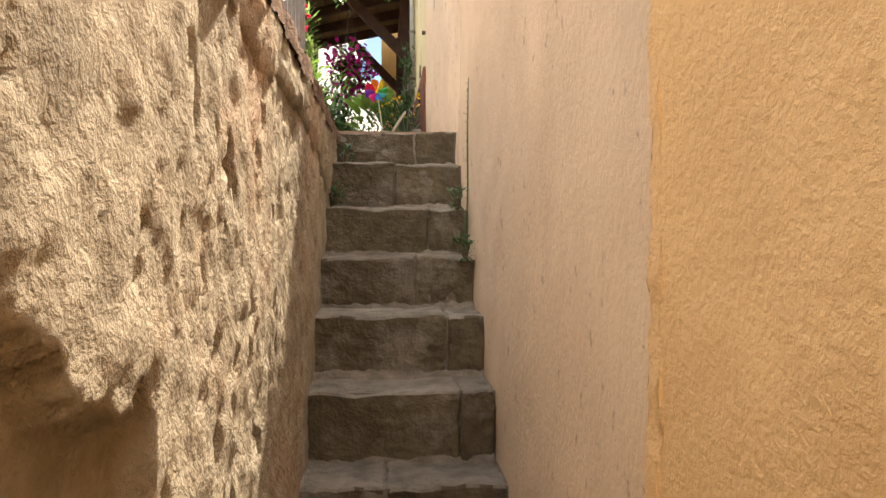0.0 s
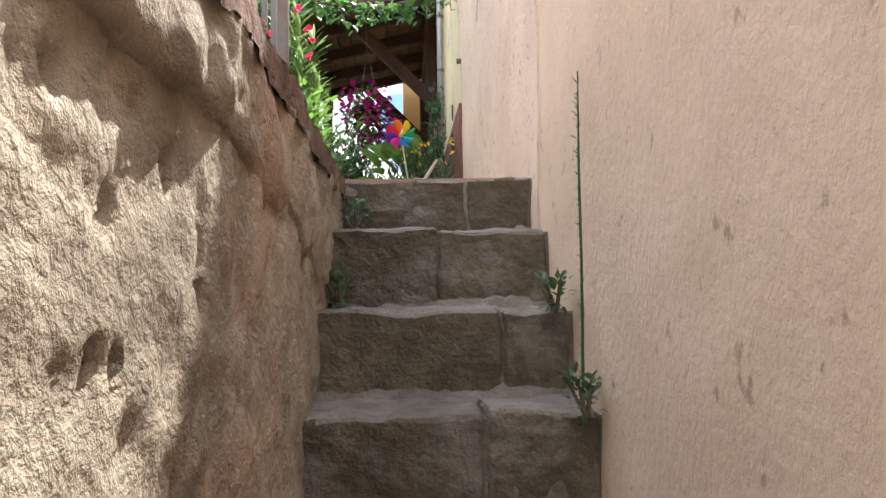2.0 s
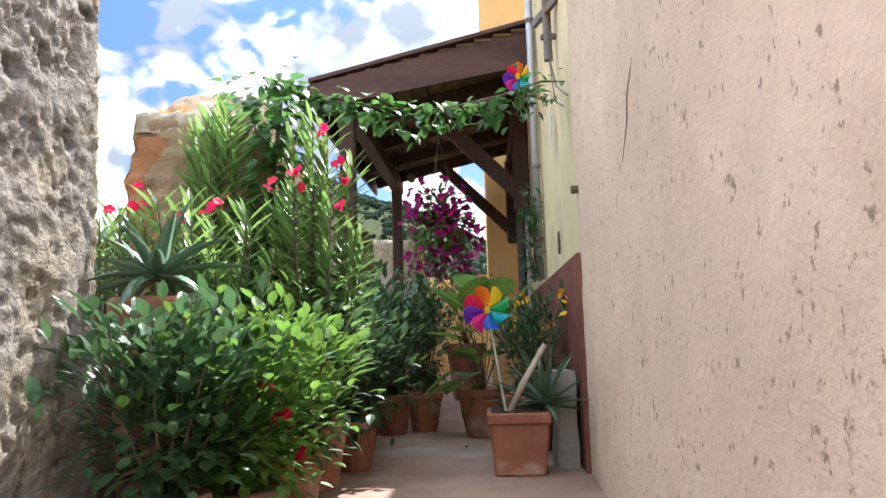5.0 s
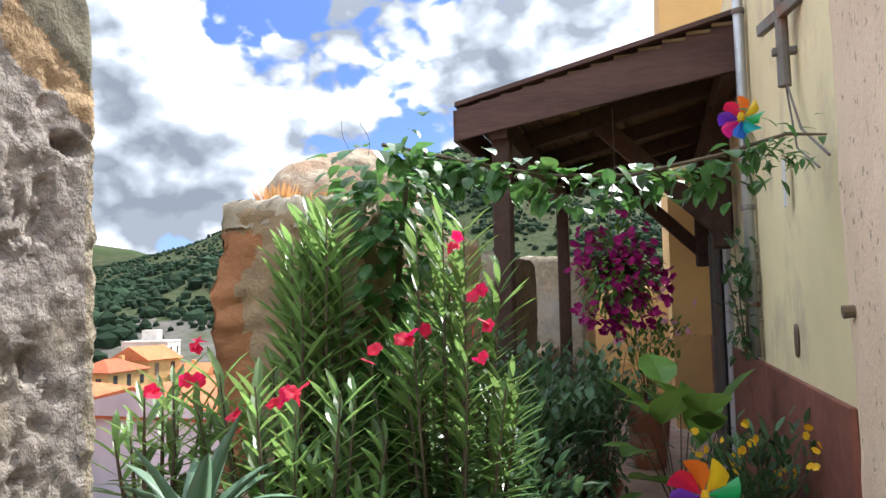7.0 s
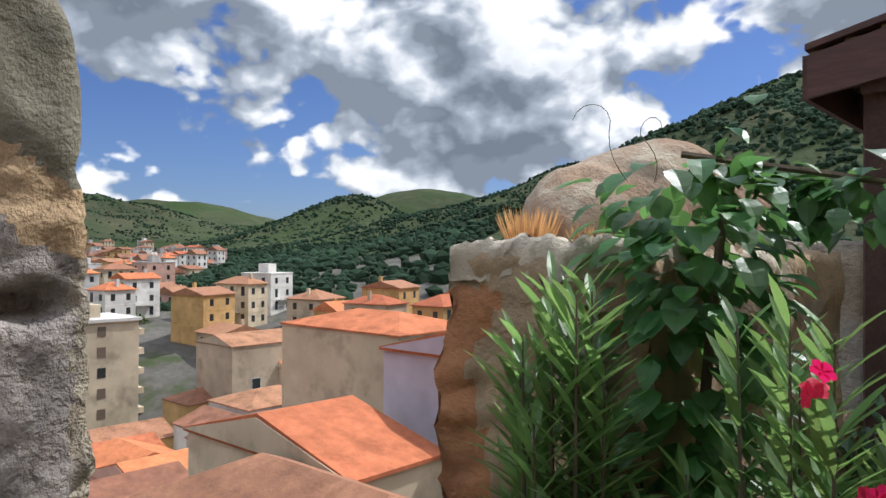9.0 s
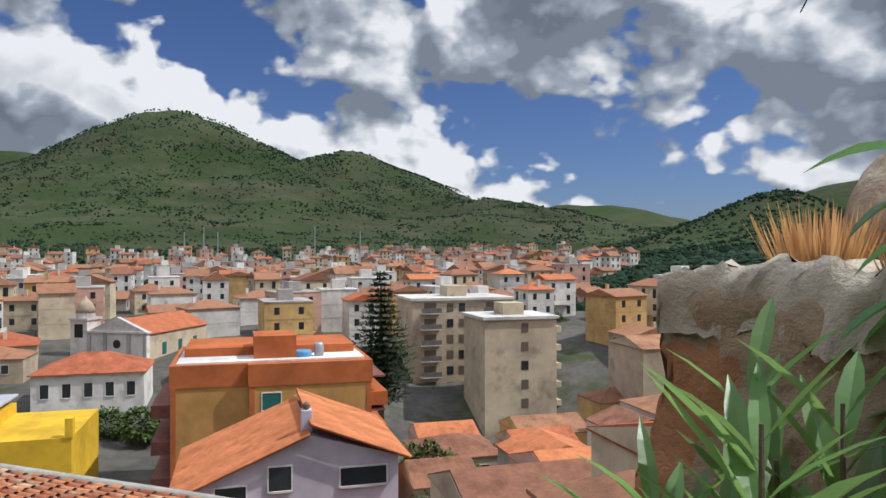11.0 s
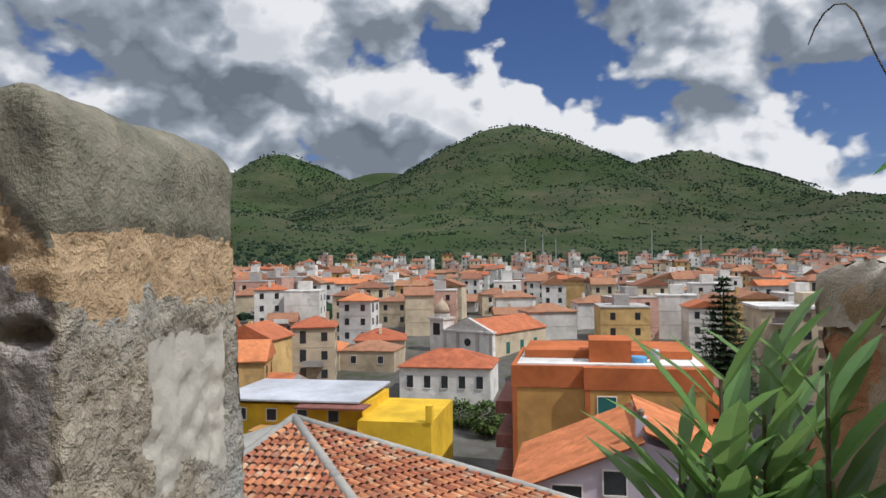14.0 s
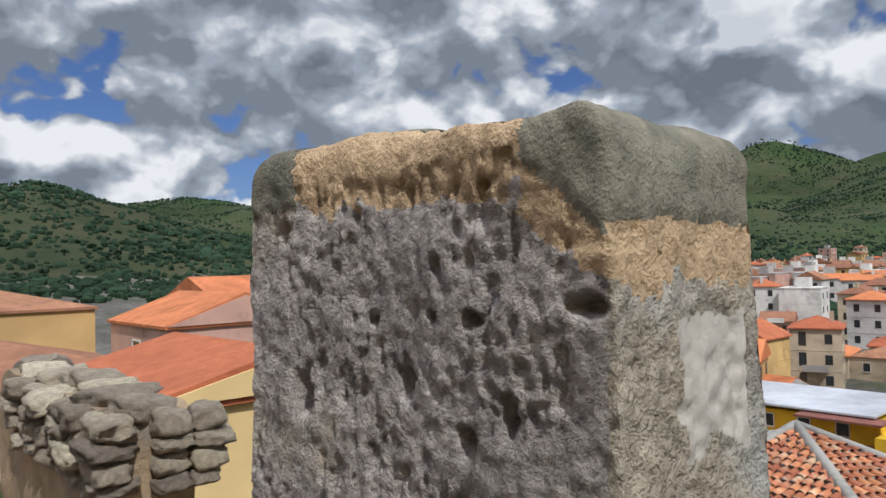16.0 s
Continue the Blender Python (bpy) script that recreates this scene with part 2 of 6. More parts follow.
def part(name, bm, material, parent=None, label="", smooth=False):
    me = bpy.data.meshes.new(name)
    if isinstance(bm, tuple):
        me.from_pydata(bm[0], [], bm[1])
    else:
        bm.to_mesh(me)
        bm.free()
    if smooth:
        me.shade_smooth()
    for m in (material if isinstance(material, (list, tuple)) else [material]):
        me.materials.append(m)
    ob = new(name, me)
    if parent:
        ob.parent = parent
        ob.matrix_parent_inverse = parent.matrix_basis.inverted()
    if label:
        ob["label"] = label
    return ob


def solo(name, bm, material, label, category, group="", kind="", smooth=False):
    return tagged(part(name, bm, material, None, "", smooth), label, category, group, kind)


def box(bm, x0, y0, z0, x1, y1, z1, bevel=0.0, m=None):
    r = bmesh.ops.create_cube(bm, size=1.0)["verts"]
    bmesh.ops.scale(bm, vec=(x1 - x0, y1 - y0, z1 - z0), verts=r)
    bmesh.ops.translate(bm, vec=((x0 + x1) / 2, (y0 + y1) / 2, (z0 + z1) / 2), verts=r)
    if bevel:
        ed = list({e for v in r for e in v.link_edges})
        r = bmesh.ops.bevel(bm, geom=ed, offset=bevel, segments=1, affect="EDGES")["verts"]
    if m is not None:
        bmesh.ops.transform(bm, matrix=m, verts=r)
    return bm


def boxed(*a, **k):
    return box(bmesh.new(), *a, **k)


def beam(bm, a, b, w, h, bevel=0.006):
    a, b = Vector(a), Vector(b)
    d = b - a
    q = d.to_track_quat("X", "Z").to_matrix().to_4x4()
    return box(bm, 0, -w / 2, -h / 2, d.length, w / 2, h / 2, bevel, Matrix.Translation(a) @ q)


def tube(verts, faces, pts, radii, n=6):
    """Appends a tapering tube through the points."""
    base = len(verts)
    for i, p in enumerate(pts):
        p = Vector(p)
        d = (Vector(pts[min(i + 1, len(pts) - 1)]) - Vector(pts[max(i - 1, 0)])).normalized()
        s = d.orthogonal().normalized() if i == 0 else (s - d * s.dot(d)).normalized()
        t = d.cross(s)
        for k in range(n):
            a = 2 * math.pi * k / n
            verts.append(p + (s * math.cos(a) + t * math.sin(a)) * radii[i])
    for i in range(len(pts) - 1):
        for k in range(n):
            faces.append((base + i * n + k, base + i * n + (k + 1) % n, base + (i + 1) * n + (k + 1) % n, base + (i + 1) * n + k))
    faces.append(tuple(base + k for k in reversed(range(n))))
    faces.append(tuple(base + (len(pts) - 1) * n + k for k in range(n)))


def lathe(profile, n=20, at=(0, 0, 0), sq=1.0):
    bm = bmesh.new()
    rings = []
    for r, z in profile:
        rings.append([bm.verts.new((at[0] + r * math.cos(2 * math.pi * k / n), at[1] + r * sq * math.sin(2 * math.pi * k / n), at[2] + z)) for k in range(n)])
    for a, b in zip(rings, rings[1:]):
        for k in range(n):
            bm.faces.new((a[k], a[(k + 1) % n], b[(k + 1) % n], b[k]))
    bm.faces.new(list(reversed(rings[0])))
    bm.faces.new(rings[-1])
    return bm


def leaf(verts, faces, p, d, up, length, width, droop=0.2, fold=0.25, shape=(0.55, 1.0, 0.7)):
    """One leaf: a folded blade of four stations."""
    d = d.normalized()
    s = d.cross(up)
    if s.length < 1e-3:
        s = d.orthogonal()
    s.normalize()
    u = s.cross(d)
    b = len(verts)
    verts.append(p)
    for t, w in zip((0.25, 0.5, 0.78), shape):
        c = p + d * length * t - u * droop * length * t * t
        verts.extend((c + s * width * w / 2 + u * fold * width * w / 2, c, c - s * width * w / 2 + u * fold * width * w / 2))
    verts.append(p + d * length - u * droop * length)
    faces.extend(((b, b + 1, b + 2), (b, b + 2, b + 3)))
    for k in (1, 4):
        faces.extend(((b + k, b + k + 3, b + k + 4, b + k + 1), (b + k + 1, b + k + 4, b + k + 5, b + k + 2)))
    faces.extend(((b + 7, b + 10, b + 8), (b + 8, b + 10, b + 9)))


def rough_prism(quad, z0, z1, steps, amp, freq=3.0, dents=(), rnd=0.08, dz=None, lean=0.0, fine=0.35, push=None):
    """A standing block over four corners (counter-clockwise), its faces broken up by two scales of relief, its top edges rounded."""
    bm = bmesh.new()
    q = [Vector((*c, 0)) for c in quad]
    mid = sum(q, Vector()) / 4

    def place(p, z):
        t = (z - z0) / (z1 - z0)
        c = Vector((p.x, p.y, z))
        if dz:
            c.z += dz(p.x, p.y) * t
        edge = max(0.0, (z - (z1 - rnd)) / rnd) if rnd else 0.0
        inset = rnd * (1 - math.sqrt(max(0.0, 1 - edge * edge))) * 0.9 + lean * t
        way = Vector((mid.x - p.x, mid.y - p.y, 0))
        if way.length > 1e-6:
            c += way.normalized() * min(inset, way.length)
        n = noise.noise_vector(c * freq) * amp + noise.noise_vector(c * freq * 4.3) * amp * fine + noise.noise_vector(c * freq * 13) * amp * fine * 0.6
        c += n
        if push:
            c += push(c)
        for hole, size, depth in dents:
            h = Vector(hole)
            r = ((c.x - h.x) / size[0]) ** 2 + ((c.y - h.y) / size[1]) ** 2 + ((c.z - h.z) / size[2]) ** 2
            if r < 4:
                c += Vector(depth) * math.exp(-r * r * 1.2)
        return c
    for i in range(4):
        a, b = q[i], q[(i + 1) % 4]
        nu, nz = max(2, int((b - a).length / steps[i])), max(2, int((z1 - z0) / steps[i]))
        rows = [[bm.verts.new(place(a.lerp(b, k / nu), z0 + (z1 - z0) * j / nz)) for k in range(nu + 1)] for j in range(nz + 1)]
        for j in range(nz):
            for k in range(nu):
                bm.faces.new((rows[j][k], rows[j][k + 1], rows[j + 1][k + 1], rows[j + 1][k]))
    nu, nv = max(3, int((q[1] - q[0]).length / steps[4])), max(3, int((q[3] - q[0]).length / steps[4]))
    rows = []
    for j in range(nv + 1):
        rows.append([])
        for k in range(nu + 1):
            p = q[0].lerp(q[1], k / nu).lerp(q[3].lerp(q[2], k / nu), j / nv)
            rows[-1].append(bm.verts.new(place(p, z1)))
    for j in range(nv):
        for k in range(nu):
            bm.faces.new((rows[j][k], rows[j][k + 1], rows[j + 1][k + 1], rows[j + 1][k]))
    bmesh.ops.remove_doubles(bm, verts=bm.verts, dist=0.002)
    return bm

# ---- the stairs and their walls ----
FLOOR = 1.60
RISE, RUN = 0.221, 0.266


SETTLED = {1: -0.016, 2: 0.008, 3: 0.02, 4: 0.012, 5: 0.016, 6: 0.026}


def nose(k):
    return 3.75 + RUN * (k - 2), 0.494 + RISE * (k - 2) + SETTLED.get(k, 0.0)


def stair_blocks():
    stairs = tagged(new("stairs"), "steep narrow flight of worn sandstone steps", "stairs", kind="structure")
    rng = random.Random(4)
    joints = {0: (0.62,), 1: (0.70,), 2: (0.96,), 3: (0.935,), 4: (0.82,), 5: (0.90,), 6: (0.75,), 7: (0.865,)}
    for k in range(0, 8):
        y, z = nose(k)
        cuts = [0.40] + sorted(joints[k]) + [1.075 + 0.015 * rng.random()]
        for a, b in zip(cuts, cuts[1:]):
            bm = bmesh.new()
            dy, dz = rng.uniform(-0.012, 0.012), rng.uniform(-0.006, 0.006)
            box(bm, a + 0.003, y + dy, z - RISE - 0.03, b - 0.003, y + RUN + 0.06, z + dz, 0.008)
            bmesh.ops.subdivide_edges(bm, edges=[e for e in bm.edges if e.calc_length() > 0.09], cuts=8, use_grid_fill=True)
            for v in bm.verts:
                n = noise.noise_vector(v.co * 7) * 0.011 + noise.noise_vector(v.co * 23) * 0.006 + noise.noise_vector(v.co * 61) * 0.003
                v.co += n
                wear = max(0.0, 1 - abs(v.co.y - y) / 0.05) * max(0.0, 1 - abs(v.co.z - z) / 0.05)
                v.co.z -= 0.020 * wear * (0.5 + 0.8 * noise.noise(Vector((v.co.x * 9, k * 3.1, 0))))
            bmesh.ops.recalc_face_normals(bm, faces=bm.faces)
            bm.faces.ensure_lookup_table()
            # faces turned upward get the lighter tread colour, all others the darker one
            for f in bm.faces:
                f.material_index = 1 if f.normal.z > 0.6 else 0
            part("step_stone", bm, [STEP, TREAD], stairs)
    # mortar bed under the blocks
    bm = bmesh.new()
    for k in range(0, 8):
        y, z = nose(k)
        box(bm, 0.36, y + 0.014, z - RISE - 0.2, 1.12, y + RUN + 0.1, z - 0.012)
    part("mortar_bed", bm, BED, stairs, "crumbling brown mortar bed")
    # dusty fillets of mortar where each riser meets the tread below it
    for k in range(1, 8):
        y, z = nose(k)
        zt = nose(k - 1)[1]
        V, F = [], []
        for i in range(41):
            x = 0.42 + 0.66 * i / 40
            n = 0.5 + 0.9 * noise.noise(Vector((x * 11, k * 5.3, 0))) + 0.5 * noise.noise(Vector((x * 37, k * 2.1, 4)))
            h, d = 0.010 + 0.035 * max(0.0, n), 0.012 + 0.045 * max(0.0, n)
            V.extend(((x, y + 0.03, zt + h), (x, y - 0.008, zt + h * 0.55), (x, y - d, zt - 0.012)))
            if i:
                b = 3 * i
                F.extend(((b - 3, b - 2, b + 1, b), (b - 2, b - 1, b + 2, b + 1)))
        part("mortar_fillet", (V, F), BED, stairs, "crumbled mortar at the foot of the riser", smooth=True)
    return stairs


stair_blocks()

ALLEY_Z = nose(0)[1] - RISE
solo("alley_floor", boxed(-0.2, -3.0, ALLEY_Z - 0.2, 1.3, nose(0)[0] + 0.1, ALLEY_Z), TREAD, "dusty stone alley floor before the steps", "floor", kind="structure")

# the retaining wall on the terrace side, pitted plaster with a clay coping
rng = random.Random(11)
pits = []
for i in range(150):
    s = rng.uniform(0.004, 0.012)
    pits.append(((0.45, rng.uniform(1.5, 3.9), rng.uniform(0.1, 1.4)), (0.05, s, s * rng.uniform(1.5, 3.2)), (-rng.uniform(0.015, 0.04), 0, 0)))
for y, z, sy, sz in ((2.30, 1.22, 0.018, 0.10), (2.35, 0.97, 0.02, 0.05), (2.55, 1.10, 0.012, 0.035), (2.42, 0.70, 0.022, 0.05), (2.75, 0.62, 0.012, 0.03)):
    pits.append(((0.45, y, z), (0.05, sy * 0.6, sz * 0.6), (-0.03, 0, 0)))


def fallen(c):
    """Low down the plaster has come off, which leaves a shallow recess with a broken rim."""
    rim = 0.95 - (c.y - 1.78) * 0.45 - max(0.0, c.y - 2.08) * 5.0 + 0.05 * noise.noise(c * 7) + 0.03 * noise.noise(c * 19)
    return Vector((-0.045 if c.z < rim and c.x > 0.3 else 0.0, 0, 0))


wall_left = solo("wall_left", rough_prism([(0.44, -3.0), (0.44, 1.2), (-0.1, 1.2), (-0.1, -3.0)], ALLEY_Z - 0.2, 1.46, (0.05, 0.2, 0.3, 0.3, 0.2), 0.02, 4.0, rnd=0), RUBBLE, "pitted old plaster wall along the steps", "wall", kind="structure", smooth=True)
wall_left_b = solo("wall_left_upper", rough_prism([(0.432, 1.2), (0.432, 5.10), (-0.1, 5.10), (-0.1, 1.2)], ALLEY_Z - 0.2, 1.50, (0.013, 0.3, 0.4, 0.3, 0.2), 0.007, 4.0, pits, rnd=0, fine=1.1, push=fallen), RUBBLE, "pitted old plaster wall along the steps", "wall", kind="structure", smooth=True)
# a coat of thicker render hanging on under the coping, its lower edge broken
def hanging_coat():
    bm = bmesh.new()
    ny, nz = 240, 16
    rows = []
    for j in range(nz + 1):
        rows.append([])
        for k in range(ny + 1):
            y = 1.2 + 3.86 * k / ny
            low = 1.40 - 0.22 * max(0.0, (y - 3.7)) / 1.3 + 0.06 * noise.noise(Vector((y * 3, 2, 0))) + 0.05 * noise.noise(Vector((y * 9, 5, 0)))
            t = j / nz
            z = low + (1.545 - low) * t
            out = 0.004 + 0.014 * math.sin(min(1, t * 3) * 1.57) + 0.02 * noise.noise(Vector((y * 8, z * 8, 1))) + 0.008 * noise.noise(Vector((y * 30, z * 30, 1)))
            if t == 0:
                out = -0.02
            rows[-1].append(bm.verts.new((0.432 + out, y, z)))
    for j in range(nz):
        for k in range(ny):
            bm.faces.new((rows[j][k], rows[j][k + 1], rows[j + 1][k + 1], rows[j + 1][k]))
    return bm


part("render_coat", hanging_coat(), RUBBLE, wall_left_b, "thicker render coat with a broken lower edge", smooth=True)
tagged(part("coping", rough_prism([(0.458, -3.0), (0.458, 5.085), (0.08, 5.085), (0.08, -3.0)], 1.53, 1.594, (0.017, 0.1, 0.3, 0.1, 0.05), 0.010, 6.0, rnd=0.03, fine=0.8), COPING, None, smooth=True), "weathered red clay coping along the wall top", "coping", kind="structure")

# the wall on the house side: an even plaster face, an older proud coat towards the camera, pinkish and flecked further up
def plaster_face(x, y0, y1, z0, z1, step, amp, top=None):
    bm = bmesh.new()
    ny, nz = int((y1 - y0) / step), int((z1 - z0) / step)
    rows = []
    for j in range(nz + 1):
        rows.append([])
        for k in range(ny + 1):
            y = y0 + (y1 - y0) * k / ny
            z = z0 + ((top(y) if top else z1) - z0) * j / nz
            o = amp * noise.noise(Vector((y * 1.5, z * 1.5, 3))) + amp * 0.35 * noise.noise(Vector((y * 7, z * 7, 3)))
            rows[-1].append(bm.verts.new((x + o, y, z)))
    back = []
    for row in (rows[0], rows[-1]):
        back.append([bm.verts.new((x + 0.45, v.co.y, v.co.z)) for v in (row[0], row[-1])])
    for j in range(nz):
        for k in range(ny):
            bm.faces.new((rows[j][k], rows[j + 1][k], rows[j + 1][k + 1], rows[j][k + 1]))
    bm.faces.new([r[0] for r in rows] + [back[1][0], back[0][0]])
    bm.faces.new([back[0][1], back[1][1]] + [r[-1] for r in reversed(rows)])
    bm.faces.new(rows[-1] + [back[1][1], back[1][0]])
    bm.faces.new((back[0][0], back[1][0], back[1][1], back[0][1]))
    return bm


def wall_top(y):
    return float(np.interp(y, (4.6, 5.0, 5.6, 6.3), (2.35, 3.05, 4.05, 5.2)))


solo("wall_right", plaster_face(1.085, 2.18, 4.95, ALLEY_Z - 0.2, 4.1, 0.05, 0.012, wall_top), STUCCO, "smooth peach stucco wall beside the steps", "wall", kind="structure", smooth=True)
solo("wall_right_upper", plaster_face(1.083, 4.95, 7.78, 0.9, 5.2, 0.05, 0.016, wall_top), STUCCO_OLD, "faded pink stucco wall, flecked and worn", "wall", kind="structure", smooth=True)
solo("wall_right_coat", rough_prism([(1.5, -3.0), (1.5, 2.225), (1.066, 2.225), (1.066, -3.0)], ALLEY_Z - 0.2, 2.2, (0.5, 0.2, 0.03, 0.5, 0.4), 0.010, 3.0, rnd=0.02), STUCCO_ORANGE, "older orange stucco coat, its edge crumbling", "wall", kind="structure", smooth=True)
crumb = rough_prism([(1.09, 2.205), (1.09, 2.24), (1.062, 2.24), (1.062, 2.205)], ALLEY_Z - 0.1, 2.15, (0.03, 0.03, 0.012, 0.03, 0.02), 0.009, 14.0, rnd=0)
solo("plaster_edge", crumb, STUCCO_ORANGE, "crumbling edge of the orange stucco coat", "wall", kind="structure", smooth=True)
solo("wall_back", boxed(-0.2, -3.3, ALLEY_Z - 0.2, 1.6, -3.0, 4.0), STUCCO, "plain plaster wall closing the alley behind", "wall", kind="structure")

# ---- the terrace ----
def terrace_floor():
    bm = bmesh.new()
    box(bm, -1.25, 1.2, 1.30, 0.10, 5.10, FLOOR - 0.004)
    box(bm, -1.25, 5.098, 1.30, 1.10, 16.5, FLOOR)
    return bm


solo("floor", terrace_floor(), PAVING, "worn reddish terrace floor, dusty and stained", "floor", kind="structure")

# the cream house: wall, dado, door and upper storey
solo("wall_house", boxed(1.09, 7.78, 1.3, 1.5, 16.5, 5.2), CREAM, "cream painted house wall along the terrace", "wall", kind="structure")
solo("house_core", boxed(1.5, 6.2, -0.5, 7.0, 16.5, 5.15), WARM_WALL, "apricot house body behind the terrace wall", "house", kind="structure")
solo("wall_dado", boxed(1.066, 7.78, FLOOR - 0.02, 1.088, 16.0, 2.60, 0.004), DADO, "brown red painted dado along the house wall", "dado", kind="structure")
solo("far_house", boxed(0.68, 13.6, -0.4, 5.0, 21.0, 8.4), WARM_WALL, "taller apricot house beyond the awning", "house", kind="structure")
solo("terrace_end_wall", rough_prism([(-1.3, 16.2), (1.2, 16.2), (1.2, 16.6), (-1.3, 16.6)], 1.4, 3.2, (0.1, 0.3, 0.3, 0.3, 0.2), 0.04, 2.0), WARM_WALL, "apricot wall closing the far end of the terrace", "wall", kind="structure")

# ---- the crenellated wall ----
holes = []
for (y, z, sy, sz) in ((5.81, 3.185, 0.024, 0.022), (6.046, 3.313, 0.02, 0.026), (6.16, 3.20, 0.034, 0.02), (6.455, 3.235, 0.05, 0.022), (5.74, 3.19, 0.009, 0.014), (6.03, 3.2, 0.018, 0.014),
                       (6.14, 2.95, 0.036, 0.034), (6.26, 3.02, 0.022, 0.05), (5.93, 3.04, 0.036, 0.045), (5.52, 2.97, 0.05, 0.07), (5.44, 3.41, 0.03, 0.04), (6.38, 2.82, 0.02, 0.03), (5.66, 2.6, 0.03, 0.03),
                       (6.0, 2.5, 0.035, 0.03), (5.7, 2.15, 0.03, 0.03), (6.3, 2.1, 0.03, 0.03), (6.2, 3.47, 0.02, 0.015), (5.95, 3.46, 0.015, 0.02)):
    holes.append(((-0.54, y, z), (0.09, sy * 0.8, sz * 0.8), (-0.055, 0, 0)))


def crumbled(c):
    """Crumbling pockets between flat remnants of plaster."""
    if c.z > 3.53 or 3.38 < c.z and c.y > 6.3:
        return Vector()
    flat = noise.noise(c * 4.5 + Vector((3, 1, 7)))
    n = noise.noise(Vector((c.x * 30, c.y * 34, c.z * 20))) + 0.6 * noise.noise(Vector((c.x * 60, c.y * 70, c.z * 45)))
    k = 0.026 if flat < 0.08 else 0.006
    if c.y > 6.42:
        return Vector((0, -0.5 * k * max(0.0, n - 0.05), 0))
    return Vector((-k * max(0.0, n - 0.05), 0, 0)) if c.x > -0.7 else Vector()


def merlon():
    m = tagged(new("merlon"), "battered rubble merlon with a rounded concrete cap", "wall", kind="structure")
    bm = rough_prism([(-0.495, 5.22), (-0.515, 6.57), (-1.16, 6.53), (-1.10, 5.20)], 1.3, 3.645, (0.0105, 0.0105, 0.06, 0.05, 0.025), 0.012, 6.5, holes, rnd=0.09, lean=0.075, dz=lambda x, y: -0.055 * max(0.0, min(1.0, (y - 5.8) / 0.65)), fine=0.6, push=crumbled)
    bmesh.ops.recalc_face_normals(bm, faces=bm.faces)
    for f in bm.faces:
        c = f.calc_center_median()
        w = 0.05 * noise.noise(c * 6) + 0.025 * noise.noise(c * 21)
        # the end face takes the sunlit tone, the terrace face the shaded one
        end = f.normal.y > 0.6 and c.y > 6.40 or c.y > 6.50
        slope = 3.484 - 0.75 * (c.y - 6.334)
        f.material_index = 0
        if end:
            f.material_index = 1 if c.z < 3.27 + 1.2 * w else 2
            if -1.06 < c.x < -0.76 + w and 2.93 + w < c.z < 3.19 + w:
                f.material_index = 4
            if c.z > 3.385 + w * 0.2:
                f.material_index = 3
        else:
            if c.z > 3.48 + 1.6 * w or c.y > 6.31 + w and c.z > slope - 0.09 + w:
                f.material_index = 2
            if c.y > 6.30 + 0.3 * w and c.z > slope + 0.2 * w or c.y < 5.50 + w and c.z > 3.46 + w or c.x < -0.64 and c.z > 3.6:
                f.material_index = 3
        f.smooth = True
    for v in bm.verts:
        if all(f.material_index == 3 for f in v.link_faces):
            n = v.normal
            v.co += n * 0.008
    cap = [v for v in bm.verts if all(f.material_index == 3 for f in v.link_faces)]
    for k in range(4):
        bmesh.ops.smooth_vert(bm, verts=cap, factor=0.6, use_axis_x=True, use_axis_y=True, use_axis_z=True)
    part("wall_body", bm, [MERLON, MERLON_END, MORTAR, CONCRETE, REPAIR], m, smooth=True)
    return m


merlon()


def merlon_two():
    m = tagged(new("ruined_merlon"), "ruined ochre merlon with a slab and boulder on top", "wall", kind="structure")
    bm = rough_prism([(-0.46, 7.72), (-0.44, 9.3), (-1.15, 9.3), (-0.99, 7.60)], 1.3, 3.30, (0.04, 0.1, 0.05, 0.022, 0.04), 0.05, 3.2, rnd=0.04, fine=0.45)
    bmesh.ops.recalc_face_normals(bm, faces=bm.faces)
    for f in bm.faces:
        c = f.calc_center_median()
        f.material_index = 1 if c.x < -0.86 + 0.08 * noise.noise(c * 5) and c.z < 3.2 else 0
    part("wall_body", bm, [OCHRE, RUST_STONE], m, smooth=True)
    part("slab", rough_prism([(-0.47, 7.72), (-0.45, 8.6), (-1.04, 8.6), (-0.99, 7.61)], 3.225, 3.315, (0.03, 0.1, 0.03, 0.015, 0.02), 0.035, 5.0, rnd=0.03, fine=0.5), PALE_STONE, m, "pale weathered slab", smooth=True)
    b = bmesh.new()
    bmesh.ops.create_icosphere(b, subdivisions=5, radius=1.0)
    for v in b.verts:
        v.co = Vector((v.co.x * 0.36, v.co.y * 0.60, max(v.co.z, -0.2) * 0.33))
        v.co += Vector((-0.85, 8.5, 3.32)) + noise.noise_vector(v.co * 3.2) * 0.06 + noise.noise_vector(v.co * 11) * 0.02
    part("boulder", b, [BOULDER], m, "rounded brown boulder", smooth=True)
    return m


OCHRE = mat("ochre earth wall", (0.36, 0.27, 0.17), (0.25, 0.19, 0.125), 8, 0.95, 0.9, 40, stain=(0.22, 0.20, 0.17), stain_scale=2.5, spec=0.1)
RUST_STONE = mat("rust brown stone", (0.36, 0.18, 0.09), (0.25, 0.12, 0.065), 7, 0.95, 0.8, 40, spec=0.1)
PALE_STONE = mat("pale limestone slab", (0.52, 0.46, 0.36), (0.40, 0.35, 0.28), 9, 0.95, 0.8, 45, spec=0.1)
